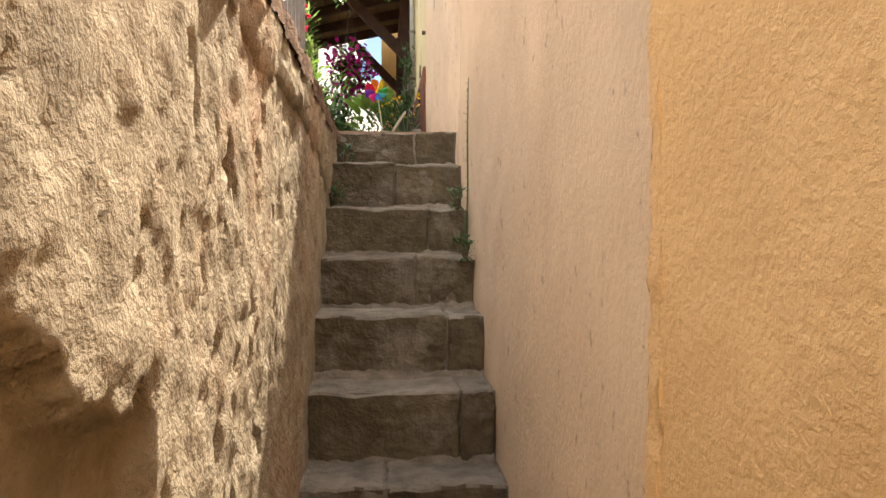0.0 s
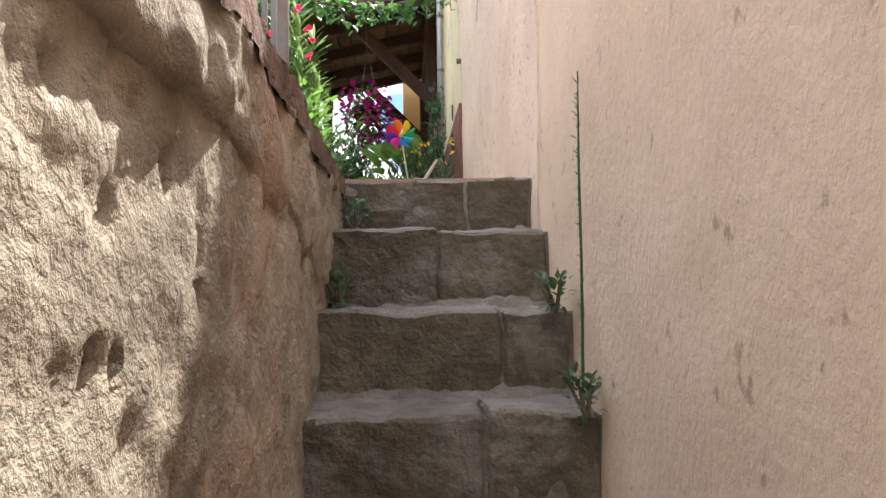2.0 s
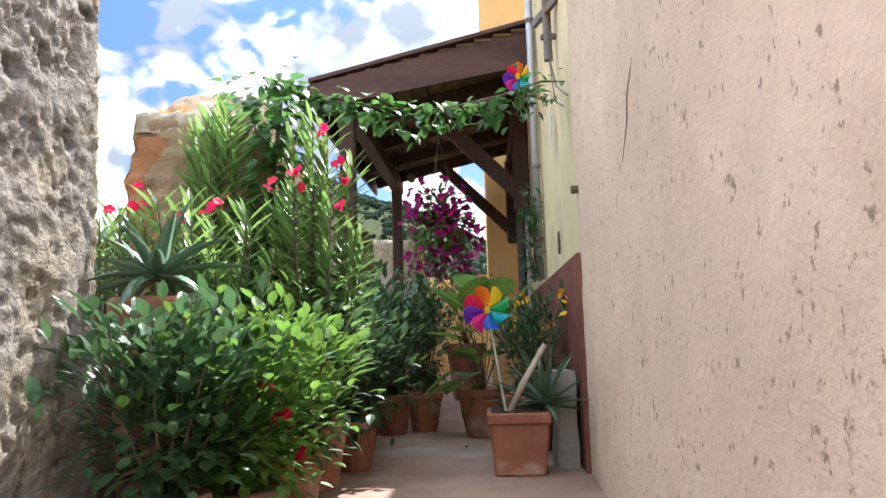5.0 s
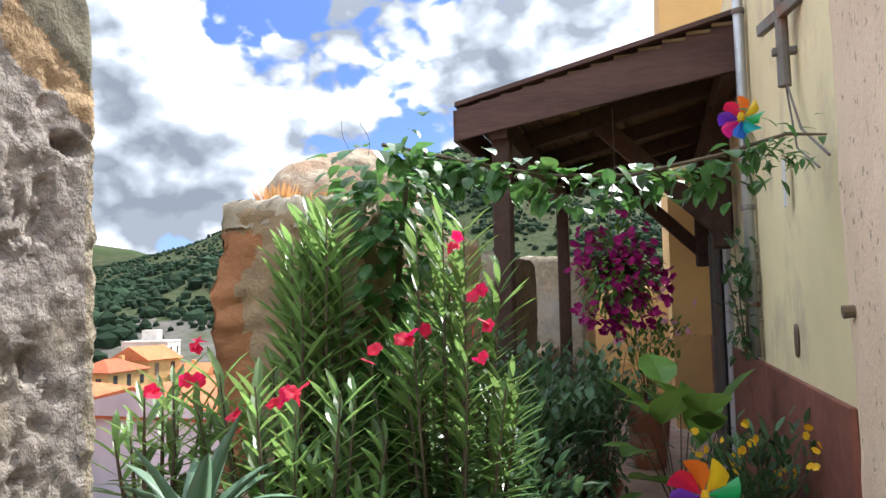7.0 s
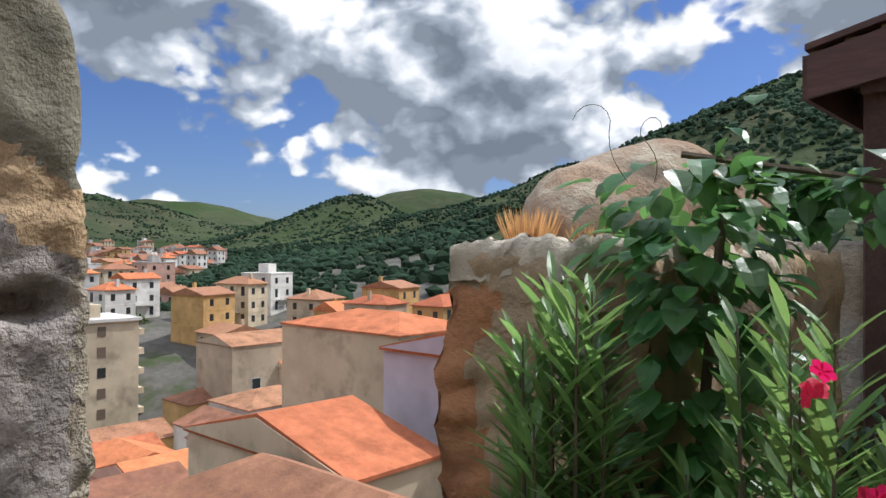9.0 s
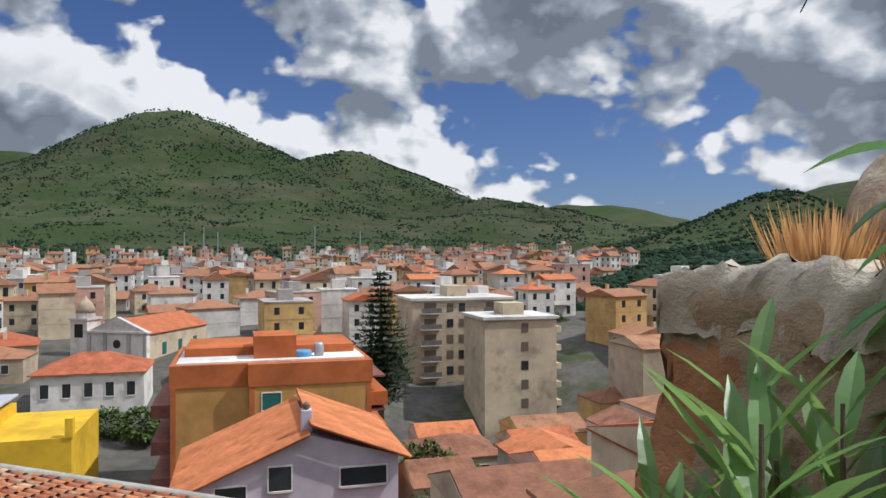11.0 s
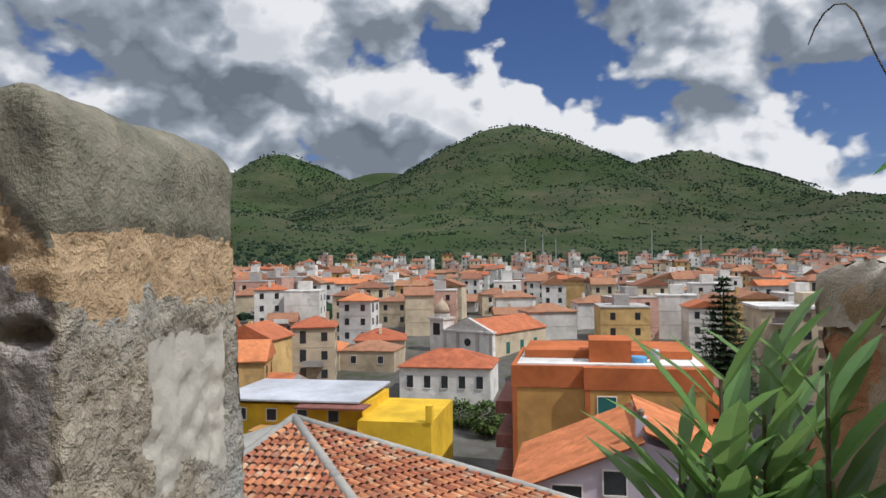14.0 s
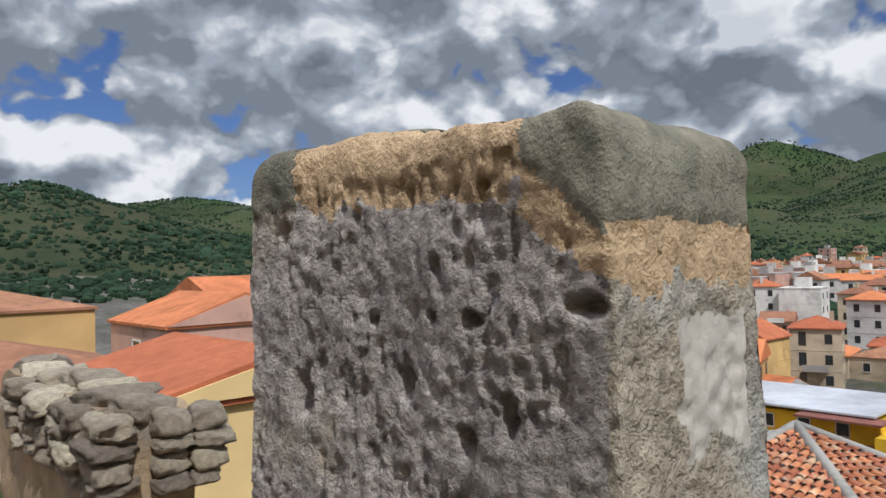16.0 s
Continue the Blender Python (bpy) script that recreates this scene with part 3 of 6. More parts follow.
BOULDER = mat("brown boulder", (0.34, 0.24, 0.16), (0.25, 0.17, 0.12), 6, 0.95, 0.9, 30, stain=(0.42, 0.36, 0.27), stain_scale=3, spec=0.1)
FIELD = mat("field stone", (0.62, 0.53, 0.40), (0.40, 0.34, 0.26), 14, 0.95, 1.2, 45, rnd=0.4, spec=0.1)
merlon_two()
solo("crenel_sill", rough_prism([(-0.56, 6.45), (-0.5, 7.75), (-1.1, 7.7), (-1.12, 6.4)], 1.3, 2.30, (0.05, 0.3, 0.05, 0.3, 0.04), 0.03, 3.0, rnd=0.05), OCHRE, "low ochre wall between the merlons", "wall", kind="structure", smooth=True)


def rubble_parapet():
    """A broken parapet of loose-laid field stones, each a piece of its own."""
    m = tagged(new("rubble_parapet"), "broken parapet of loose-laid field stones", "wall", kind="structure")
    part("core", rough_prism([(-0.535, 1.5), (-0.535, 3.84), (-0.93, 3.84), (-0.93, 1.5)], 1.3, 2.68, (0.06, 0.06, 0.2, 0.2, 0.08), 0.03, 3.0), OCHRE, m, "earth core between the stones", smooth=True)
    rg = random.Random(8)
    shapes = []
    for i in range(6):
        b = bmesh.new()
        bmesh.ops.create_icosphere(b, subdivisions=3, radius=1.0)
        for v in b.verts:
            p = v.co.copy()
            k = max(abs(p.x), abs(p.y), abs(p.z))
            v.co = p.lerp(p / k, 0.8) + noise.noise_vector(p * 1.3 + Vector((i * 7, 0, 0))) * 0.30 + noise.noise_vector(p * 3.6 + Vector((i * 7, 0, 0))) * 0.10
        me = bpy.data.meshes.new("stone")
        b.to_mesh(me)
        b.free()
        me.shade_smooth()
        me.materials.append(FIELD)
        shapes.append(me)

    def stone(x, y, z, sx, sy, sz, rz):
        ob = new("stone", rg.choice(shapes))
        ob.matrix_basis = Matrix.LocRotScale((x, y, z), Euler((rg.uniform(-0.15, 0.15), rg.uniform(-0.15, 0.15), rz)), (sx, sy, sz))
        ob.parent = m
    z = 2.30
    while z < 2.62:
        h = rg.uniform(0.07, 0.115)
        y = 3.9
        while y > 2.2:
            w = rg.uniform(0.14, 0.38)
            if z < 2.6 or noise.noise(Vector((y * 2, 0, 0))) > -0.25:
                stone(-0.56 + rg.uniform(-0.02, 0.02), y - w / 2, z + h / 2, rg.uniform(0.08, 0.12), w / 2 * 0.96, h / 2 * 1.05, rg.uniform(-0.1, 0.1))
            y -= w + 0.012
        x = -0.72
        while x > -0.92:
            w = rg.uniform(0.1, 0.2)
            stone(x - w / 2, 3.86 + rg.uniform(-0.03, 0.02), z + h / 2, w / 2, 0.08, h / 2 * 1.05, rg.uniform(-0.1, 0.1))
            x -= w + 0.01
        z += h
    y = 3.84
    while y > 1.8:
        w = rg.uniform(0.18, 0.4)
        stone(-0.75 + rg.uniform(-0.06, 0.06), y - w / 2, 2.67 + rg.uniform(0, 0.03), rg.uniform(0.12, 0.2), w / 2, 0.06, rg.uniform(-0.4, 0.4))
        y -= w


rubble_parapet()
solo("crenel_sill_lower", rough_prism([(-0.6, 3.82), (-0.56, 5.26), (-1.08, 5.26), (-1.05, 3.82)], 1.3, 2.2, (0.05, 0.3, 0.05, 0.3, 0.04), 0.03, 3.0, rnd=0.05), OCHRE, "low ochre wall between merlon and parapet", "wall", kind="structure", smooth=True)

# ---- the land ----
PEAKS = ((-1494, -125, 285, 640), (-1484, 224, 212, 560), (-1490, 60, 205, 420), (-1562, -663, 250, 520), (-1275, -800, 200, 480), (-1850, -480, 250, 700),
         (-1130, 420, 104, 420), (-2000, 967, 165, 900), (-524, 470, 66, 200), (-105, 400, 112, 260), (-215, 340, 60, 170), (-380, 600, 95, 330),
         (-90, -500, 72, 330), (-450, -1110, 136, 520), (-470, -900, 92, 360), (-790, -440, 86, 330), (-2600, 300, 150, 1500), (1200, 900, 260, 1100),
         (900, -900, 220, 1000), (400, 1500, 260, 1000), (-1700, 1800, 240, 900), (-900, 1500, 190, 800))


def land(x, y):
    d = math.hypot(x, y - 6)
    near = -0.45 if x > -1.25 else -0.45 - 19.6 * (1 - math.exp(-(-1.25 - x) / 26.0))
    far = -20.0 + 21.0 * min(1.0, max(0.0, (d - 90) / 720)) ** 1.15
    k = min(1.0, max(0.0, (d - 45) / 60))
    z = near + (far - near) * k * k * (3 - 2 * k)
    z -= 15.0 * math.exp(-((x + 100) / 36) ** 2 - ((y - 46) / 27) ** 2)
    if d < 45:
        return z
    top = 0.0
    for px, py, h, r in PEAKS:
        q = math.hypot(x - px, y - py) / r
        if q < 1.6:
            v = (h - 8) * math.exp(-(q * 1.62) ** 1.45)
            top = max(top, v) + 0.06 * min(top, v)
    top = max(0.0, top - 3.0)
    if top > 0:
        top += min(1.0, top / 60) * (16 * noise.fractal(Vector((x / 190, y / 190, 0)), 1.0, 2.0, 5))
    return z + top * min(1.0, (d - 45) / 150)


def ground_mesh():
    verts, faces = [], []
    na = 420
    radii = [1.6 * 1.052 ** i for i in range(158)]
    for r in radii:
        for k in range(na):
            a = 2 * math.pi * k / na
            x, y = -0.5 + r * math.cos(a), 7 + r * math.sin(a)
            verts.append((x, y, land(x, y)))
    verts.append((-0.5, 7, -0.45))
    for i in range(len(radii) - 1):
        for k in range(na):
            b = i * na
            faces.append((b + k, b + (k + 1) % na, b + na + (k + 1) % na, b + na + k))
    c = len(verts) - 1
    for k in range(na):
        faces.append((c, (k + 1) % na, k))
    faces = [tuple(reversed(f)) for f in faces]
    return verts, faces


HILL = mat("wooded hill ground", (0.036, 0.052, 0.026), (0.075, 0.072, 0.040), 0.03, 0.95, 0.6, 0.12, stain=(0.035, 0.055, 0.02), stain_scale=0.006, stain_at=(0.42, 0.6), spec=0.05)
ground = solo("ground", ground_mesh(), HILL, "green wooded hills and valley floor", "ground", kind="structure", smooth=True)
# streets and yards between the houses of the town
STREETS = mat("grey town streets", (0.13, 0.12, 0.105), (0.085, 0.08, 0.07), 0.5, 0.95, 0.4, 2.0, stain=(0.06, 0.075, 0.035), stain_scale=0.12, spec=0.1)
ground.data.materials.append(STREETS)
for f in ground.data.polygons:
    c = f.center
    if c.x < -14 and math.hypot(c.x, c.y - 6) < 330 + 40 * noise.noise(c / 40) and c.z < 2:
        f.material_index = 1

# distance haze is put into the leaf colour as a bluish tint
WOODS = mat("haze-tinted woods", (0.032, 0.056, 0.031), (0.021, 0.038, 0.023), 0.05, 0.95, 0.5, 0.5, island=0.3, spec=0.05)


def clumps(name, count, seed, where, size, label):
    """Rough tree crowns, far off, as one piece of stuff."""
    rg = random.Random(seed)
    v0 = []
    f0 = []
    t = bmesh.new()
    bmesh.ops.create_icosphere(t, subdivisions=1, radius=1.0)
    v0 = np.array([v.co[:] for v in t.verts])
    f0 = np.array([[v.index for v in f.verts] for f in t.faces])
    t.free()
    V, F, n = [], [], 0
    while n < count:
        p = where(rg)
        if p is None:
            continue
        s = size(rg, p)
        jit = 1 + 0.32 * np.array([[rg.uniform(-1, 1)] for _ in range(len(v0))])
        V.append(v0 * jit * np.array([s * rg.uniform(0.8, 1.3), s * rg.uniform(0.8, 1.3), s * rg.uniform(0.7, 1.25)]) + np.array([p[0], p[1], land(p[0], p[1]) + s * 0.3]))
        F.append(f0 + n * len(v0))
        n += 1
    return solo(name, (np.concatenate(V).tolist(), np.concatenate(F).tolist()), WOODS, label, "woods", kind="stuff")


def on_hills(rg):
    a = radians(rg.uniform(5, 200))
    d = 260 + 1450 * rg.random() ** 0.8
    x, y = -d * math.sin(a) * 1.0, 7 + d * math.cos(a)
    base = -20 + 21 * min(1, max(0, (d - 90) / 720))
    z = land(x, y)
    if z < base + 6 or z > 235 and rg.random() < 0.5:
        return None
    if noise.noise(Vector((x / 95, y / 95, 3))) < -0.12 and rg.random() < 0.75:
        return None
    if z < base + 55 and noise.noise(Vector((x / 55, y / 40, 8))) < 0.08 and rg.random() < 0.85:
        return None
    return x, y


clumps("woods", 60000, 5, on_hills, lambda r, p: r.uniform(0.8, 2.0) * (0.5 + math.hypot(*p) / 2600), "dense green woods on the hillsides")


def near_hills(rg):
    a = radians(rg.uniform(-12, 66)) if rg.random() < 0.6 else radians(rg.uniform(100, 185))
    d = 190 + 520 * rg.random()
    x, y = -d * math.sin(a), 7 + d * math.cos(a)
    base = -20 + 21 * min(1, max(0, (d - 90) / 720))
    if land(x, y) < base + 3 or noise.noise(Vector((x / 26, y / 26, 3))) < -0.15 and rg.random() < 0.8:
        return None
    return x, y


clumps("hill_scrub", 26000, 15, near_hills, lambda r, p: r.uniform(0.7, 1.9), "olive scrub and small trees on the near hills")

# ---- the town ----
def tile_mat(name, a, b, **k):
    return mat(name, a, b, 3.0, 0.85, 0.5, 9, stain=tuple(v * 0.6 for v in a), stain_scale=0.5, stretch=(1, 1, 1), spec=0.15, **k)


T_RED = tile_mat("orange roof tile", (0.50, 0.17, 0.075), (0.40, 0.13, 0.06), rnd=0.2)
T_OLD = tile_mat("old brown roof tile", (0.33, 0.16, 0.09), (0.25, 0.12, 0.075), rnd=0.2)
T_PIECE = mat("clay roof tile piece", (0.44, 0.17, 0.085), (0.33, 0.13, 0.07), 6, 0.9, 0.4, 30, stain=(0.42, 0.30, 0.2), stain_scale=2.5, rnd=0.3, spec=0.1)
T_JOINED = mat("clay roof tiles", (0.44, 0.17, 0.085), (0.33, 0.13, 0.07), 6, 0.9, 0.4, 30, stain=(0.42, 0.30, 0.2), stain_scale=2.5, island=0.3, spec=0.1)
WALLS = [mat("house wall " + n, c, tuple(v * 0.85 for v in c), 0.6, 0.9, 0.1, 8, stain=tuple(v * 0.65 for v in c), stain_scale=0.35, rnd=0.12, spec=0.15)
         for n, c in (("cream", (0.58, 0.48, 0.34)), ("white", (0.68, 0.65, 0.60)), ("pink", (0.58, 0.36, 0.28)), ("ochre", (0.58, 0.38, 0.16)), ("grey", (0.42, 0.39, 0.36)), ("sand", (0.52, 0.42, 0.30)))]
W_CREAM, W_WHITE, W_PINK, W_OCHRE, W_GREY, W_SAND = WALLS
FACADE = mat("ochre orange facade", (0.50, 0.27, 0.085), (0.44, 0.235, 0.075), 1.5, 0.9, 0.15, 20, stain=(0.40, 0.23, 0.09), stain_scale=0.6, spec=0.15)
BAND = mat("burnt orange band", (0.45, 0.135, 0.045), (0.38, 0.11, 0.04), 1.5, 0.9, 0.1, 20, spec=0.15)
LILAC = mat("lilac wall", (0.52, 0.47, 0.53), (0.46, 0.42, 0.48), 1.2, 0.9, 0.1, 20, spec=0.15)
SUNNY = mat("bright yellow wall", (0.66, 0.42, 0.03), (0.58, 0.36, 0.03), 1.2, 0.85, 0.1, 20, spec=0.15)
CEMENT = mat("grey cement", (0.36, 0.34, 0.30), (0.28, 0.27, 0.24), 2.0, 0.9, 0.4, 25, stain=(0.22, 0.21, 0.19), stain_scale=1.2, spec=0.1)
GLASS_DARK = mat("dark window glass", (0.035, 0.04, 0.045), (0.025, 0.028, 0.03), 1.0, 0.15, 0.0, spec=0.5)
GREEN_SHUTTER = plain("green shutter", (0.03, 0.14, 0.12))
SHUTTER = plain("brown shutter", (0.16, 0.12, 0.09))
PALE_YELLOW = mat("pale yellow wall", (0.72, 0.53, 0.25), (0.66, 0.48, 0.22), 1.2, 0.85, 0.1, 20, spec=0.15)
TIN = mat("pale sheet roof", (0.55, 0.56, 0.58), (0.45, 0.46, 0.49), 1.0, 0.5, 0.2, 12, metal=0.2)


def window(parent, x, y, z, w, h, shut=None, deep=0.12, pane=True):
    """A framed window in a facade that looks towards +x."""
    bm = bmesh.new()
    for a in (box(bm, x - 0.1, y - w / 2 - 0.08, z - h / 2 - 0.08, x + 0.05, y - w / 2, z + h / 2 + 0.08),
              box(bm, x - 0.1, y + w / 2, z - h / 2 - 0.08, x + 0.05, y + w / 2 + 0.08, z + h / 2 + 0.08),
              box(bm, x - 0.1, y - w / 2, z - h / 2 - 0.12, x + 0.09, y + w / 2, z - h / 2),
              box(bm, x - 0.1, y - w / 2, z + h / 2, x + 0.05, y + w / 2, z + h / 2 + 0.08)):
        pass
    f = part("window", bm, W_WHITE, parent)
    part("pane", boxed(x - 0.05, y - w / 2, z - h / 2, x + 0.012, y + w / 2, z + h / 2), shut or GLASS_DARK, f)
    return f


def roof_shape(kind, x0, x1, y0, y1, z, rise, over=0.35, thick=0.14):
    x0, x1, y0, y1 = x0 - over, x1 + over, y0 - over, y1 + over
    mx, my = (x0 + x1) / 2, (y0 + y1) / 2
    if kind == "gable_x":
        top = [(x0, my, z + rise), (x1, my, z + rise)]
        fs = [(0, 1, 5, 4), (2, 3, 4, 5), (1, 2, 5), (3, 0, 4)]
    elif kind == "gable_y":
        top = [(mx, y0, z + rise), (mx, y1, z + rise)]
        fs = [(1, 2, 5, 4), (3, 0, 4, 5), (0, 1, 4), (2, 3, 5)]
    else:
        c = min(x1 - x0, y1 - y0) / 2
        if y1 - y0 > x1 - x0:
            top = [(mx, y0 + c, z + rise), (mx, y1 - c, z + rise)]
            fs = [(1, 2, 5, 4), (3, 0, 4, 5), (0, 1, 4), (2, 3, 5)]
        else:
            top = [(x0 + c, my, z + rise), (x1 - c, my, z + rise)]
            fs = [(0, 1, 5, 4), (2, 3, 4, 5), (1, 2, 5), (3, 0, 4)]
    base = [(x0, y0, z), (x1, y0, z), (x1, y1, z), (x0, y1, z)]
    low = [(x, y, zz - thick) for x, y, zz in base]
    return base + top + low, fs + [(0, 3, 9, 6), (1, 0, 6, 7), (2, 1, 7, 8), (3, 2, 8, 9), (6, 9, 8, 7)]


def variant(seed, near):
    """One small town house round its own middle, its foot at zero."""
    rg = random.Random(seed)
    w, d, storeys = rg.uniform(6, 12.5), rg.uniform(6, 10), rg.choice((1, 2, 2, 2, 3, 3))
    h = storeys * 3.0 + 0.2
    house = thing("town_house", rg.choice(("plastered town house with an orange tiled roof", "plain plastered town house under clay tiles")), "house", group="houses of the town")
    wm, rm = rg.choice(WALLS), rg.choice((T_RED, T_RED, T_OLD))
    bm = boxed(-d / 2, -w / 2, -4, d / 2, w / 2, h)
    part("wall", bm, wm, house)
    for s in range(1, storeys):
        part("string_course", boxed(-d / 2 - 0.04, -w / 2 - 0.04, s * 3.0 - 0.1, d / 2 + 0.04, w / 2 + 0.04, s * 3.0 + 0.05), wm, house)
    flat = rg.random() < 0.2
    if flat:
        bm = boxed(-d / 2 - 0.1, -w / 2 - 0.1, h, d / 2 + 0.1, w / 2 + 0.1, h + 0.25)
        box(bm, -1.5, -1.5, h + 0.25, 1.5, 1.5, h + 2.4)
        part("roof", bm, rg.choice((W_GREY, W_WHITE, TIN)), house)
    else:
        part("roof", roof_shape(rg.choice(("hip", "gable_y", "gable_x")), -d / 2, d / 2, -w / 2, w / 2, h, rg.uniform(1.2, 2.2)), rm, house)
        part("chimney", boxed(-0.3, w / 4, h + 0.2, 0.3, w / 4 + 0.6, h + 2.2), wm, house)
    n = max(2, int(w / 3.2))
    bm = bmesh.new()
    for s in range(storeys):
        for k in range(n):
            y, z = -w / 2 + (k + 0.5) * w / n, s * 3.0 + 1.6
            tall = 2.0 if rg.random() < 0.35 else 1.4
            if near:
                part("window", boxed(d / 2 - 0.08, y - 0.5, z - tall / 2, d / 2 + 0.03, y + 0.5, z + tall / 2), rg.choice((GLASS_DARK, GLASS_DARK, SHUTTER)), house)
            else:
                box(bm, d / 2 - 0.08, y - 0.5, z - tall / 2, d / 2 + 0.03, y + 0.5, z + tall / 2)
        for k in range(2):
            x, z = -d / 2 + (k + 0.5) * d / 2, s * 3.0 + 1.6
            box(bm, x - 0.5, w / 2 - 0.08, z - 0.7, x + 0.5, w / 2 + 0.03, z + 0.7)
            box(bm, x - 0.5, -w / 2 - 0.03, z - 0.7, x + 0.5, -w / 2 + 0.08, z + 0.7)
    tagged(part("glazing", bm, GLASS_DARK, house), kind="stuff")
    if rg.random() < 0.6:
        bm = boxed(d / 2, -w / 4, 2.9, d / 2 + 1.1, w / 4, 3.05)
        box(bm, d / 2 + 1.02, -w / 4, 3.05, d / 2 + 1.1, w / 4, 3.9)
        part("balcony", bm, rg.choice((W_GREY, W_WHITE)), house)
    return house


SPECIAL = ((-90, -52, -34, 24), (-160, -130, -30, 5), (-118, -95, -26, -2), (-150, -58, 18, 72), (-60, -30, 0, 20), (-136, -78, -32, 16))


def clear(x, y):
    return not any(a < x < b and c < y < e for a, b, c, e in SPECIAL)


def town():
    rg = random.Random(21)
    near = [variant(100 + i, True) for i in range(9)]
    far = [variant(200 + i, False) for i in range(13)]
    used = set()
    spots = []
    x = -84.0
    while x > -640:
        pitch = 13.2 + (-x - 84) * 0.012
        y = -420.0
        while y < 330:
            px, py = x + rg.uniform(-4, 4), y + rg.uniform(-4, 4)
            y += pitch * rg.uniform(0.8, 1.15)
            a = math.degrees(math.atan2(-px, py - 7))
            if not 32 < a < 172 or not clear(px, py):
                continue
            d = math.hypot(px, py)
            base = -20 + 21 * max(0.0, min(1.0, (d - 90) / 720)) ** 1.15
            if land(px, py) > base + 7 or rg.random() < (0.10 if d < 330 else 0.36):
                continue
            if a < 50 and d > 420 and rg.random() < 0.6:
                continue
            spots.append((px, py))
        x -= pitch
    spots.sort(key=lambda p: math.hypot(*p))
    V, F, M, mats = [], [], [], []
    for n, (px, py) in enumerate(spots):
        pool = near if math.hypot(px, py) < 150 else far
        ob = pool[rg.randrange(len(pool))]
        turn = rg.choice((0, 0, 90, 180, 270)) + rg.uniform(-14, 14) + 8
        m = pose(px, py, land(px, py), 0, 0, turn)
        if n > 285:
            # the far rest of the town is one joined object
            for c in ob.children:
                mt = c.data.materials[0]
                if mt not in mats:
                    mats.append(mt)
                o = len(V)
                V.extend([m @ v.co for v in c.data.vertices])
                F.extend([tuple(o + q for q in p.vertices) for p in c.data.polygons])
                M.extend([mats.index(mt)] * len(c.data.polygons))
        elif id(ob) not in used:
            used.add(id(ob))
            ob.matrix_basis = m
        else:
            copy_thing(ob, m)
    rest = solo("far_town", (V, F), mats, "far rows of plastered houses with orange roofs", "houses", kind="stuff")
    rest.data.polygons.foreach_set("material_index", M)
    for ob in near + far:
        if id(ob) not in used:
            for c in list(ob.children):
                bpy.data.objects.remove(c)
            bpy.data.objects.remove(ob)
    return spots


spots = town()


def place_house(seed, x, y, z, turn):
    h = variant(seed, True)
    h.matrix_basis = pose(x, y, z, 0, 0, turn)
    return h


# the ochre and burnt orange block
def orange_block():
    b = thing("apartment_block", "ochre block with burnt orange bands and parapet", "building", (-62, 9, -20))
    part("wall", boxed(-75, 1.4, -21, -62.0, 17.8, -7.6), FACADE, b)
    part("projection", boxed(-62.0, 7.6, -21, -61.2, 17.8, -7.6), FACADE, b)
    bm = boxed(-75.1, 1.3, -7.6, -61.9, 17.9, -5.75)
    box(bm, -61.9, 7.5, -7.6, -61.1, 17.9, -5.75)
    part("parapet", bm, BAND, b, "burnt orange parapet band")
    part("roof", boxed(-74.6, 1.8, -5.75, -62.4, 17.4, -5.62), W_WHITE, b, "pale flat roof")
    part("penthouse", boxed(-68, 8.0, -5.6, -63.5, 11.6, -3.7), BAND, b)
    part("parapet_wall", boxed(-74, 2.2, -5.6, -66, 17.0, -4.9), BAND, b)
    for y in (1.4, 7.62, 17.4):
        part("corner_band", boxed(-61.97, y, -21, -61.15 if y > 7 else -61.9, y + 0.4, -7.6), BAND, b)
    window(b, -61.18, 9.4, -8.9, 1.5, 1.4, GREEN_SHUTTER)
    part("flue", boxed(-61.3, 11.2, -15, -61.0, 11.45, -8.5), CEMENT, b)
    for k in range(4):
        z = -8.9 - 3 * k
        bl = part("balcony", boxed(-70, 17.8, z - 1.2, -63, 19.6, z), BAND, b)
        part("awning", boxed(-70, 17.8, z + 1.3, -63, 19.4, z + 1.45), DADO, bl)
        part("balcony", boxed(-74, -0.2, z - 1.3, -63, 1.4, z - 0.2), DADO, b)
    return b


orange_block()
tank = thing("water_tank", "blue and grey water tanks on the roof", "tank", (-64, 12.5, -5.6))
part("tank_body", lathe([(0.4, 0), (0.42, 0.1), (0.42, 1.0), (0.3, 1.15)], 14, (-64, 13.6, -5.6)), ZINC, tank, smooth=True)
part("tub", lathe([(0.7, 0), (0.8, 0.4), (0.75, 0.5)], 14, (-64, 12.2, -5.6)), plain("sky blue plastic", (0.12, 0.35, 0.62)), tank)


def corrugated(p0, along, down, n, width, length, thick=0.05, rows=1):
    """A roof plane of round clay tile runs: n runs, each laid down the slope in rows of overlapping tiles."""
    V, F = [], []
    along, down = Vector(along).normalized(), Vector(down).normalized()
    up = along.cross(down)
    if up.z < 0:
        up = -up
    r = width / 2
    for k in range(n):
        for j in range(rows):
            b = len(V)
            l0, l1 = length * j / rows, length * (j + 1) / rows * 1.0
            for l, lift, rr in ((l0, 0.0, r * 0.88), (l1 + 0.03, 0.03 if rows > 1 else 0.0, r)):
                for s in range(6):
                    a = math.pi * s / 5
                    V.append(Vector(p0) + along * ((k + 0.5) * width + math.cos(a) * rr) + down * l + up * (math.sin(a) * rr * 0.8 + lift))
            for s in range(5):
                F.append((b + s, b + s + 1, b + 7 + s, b + 6 + s))
    return V, F


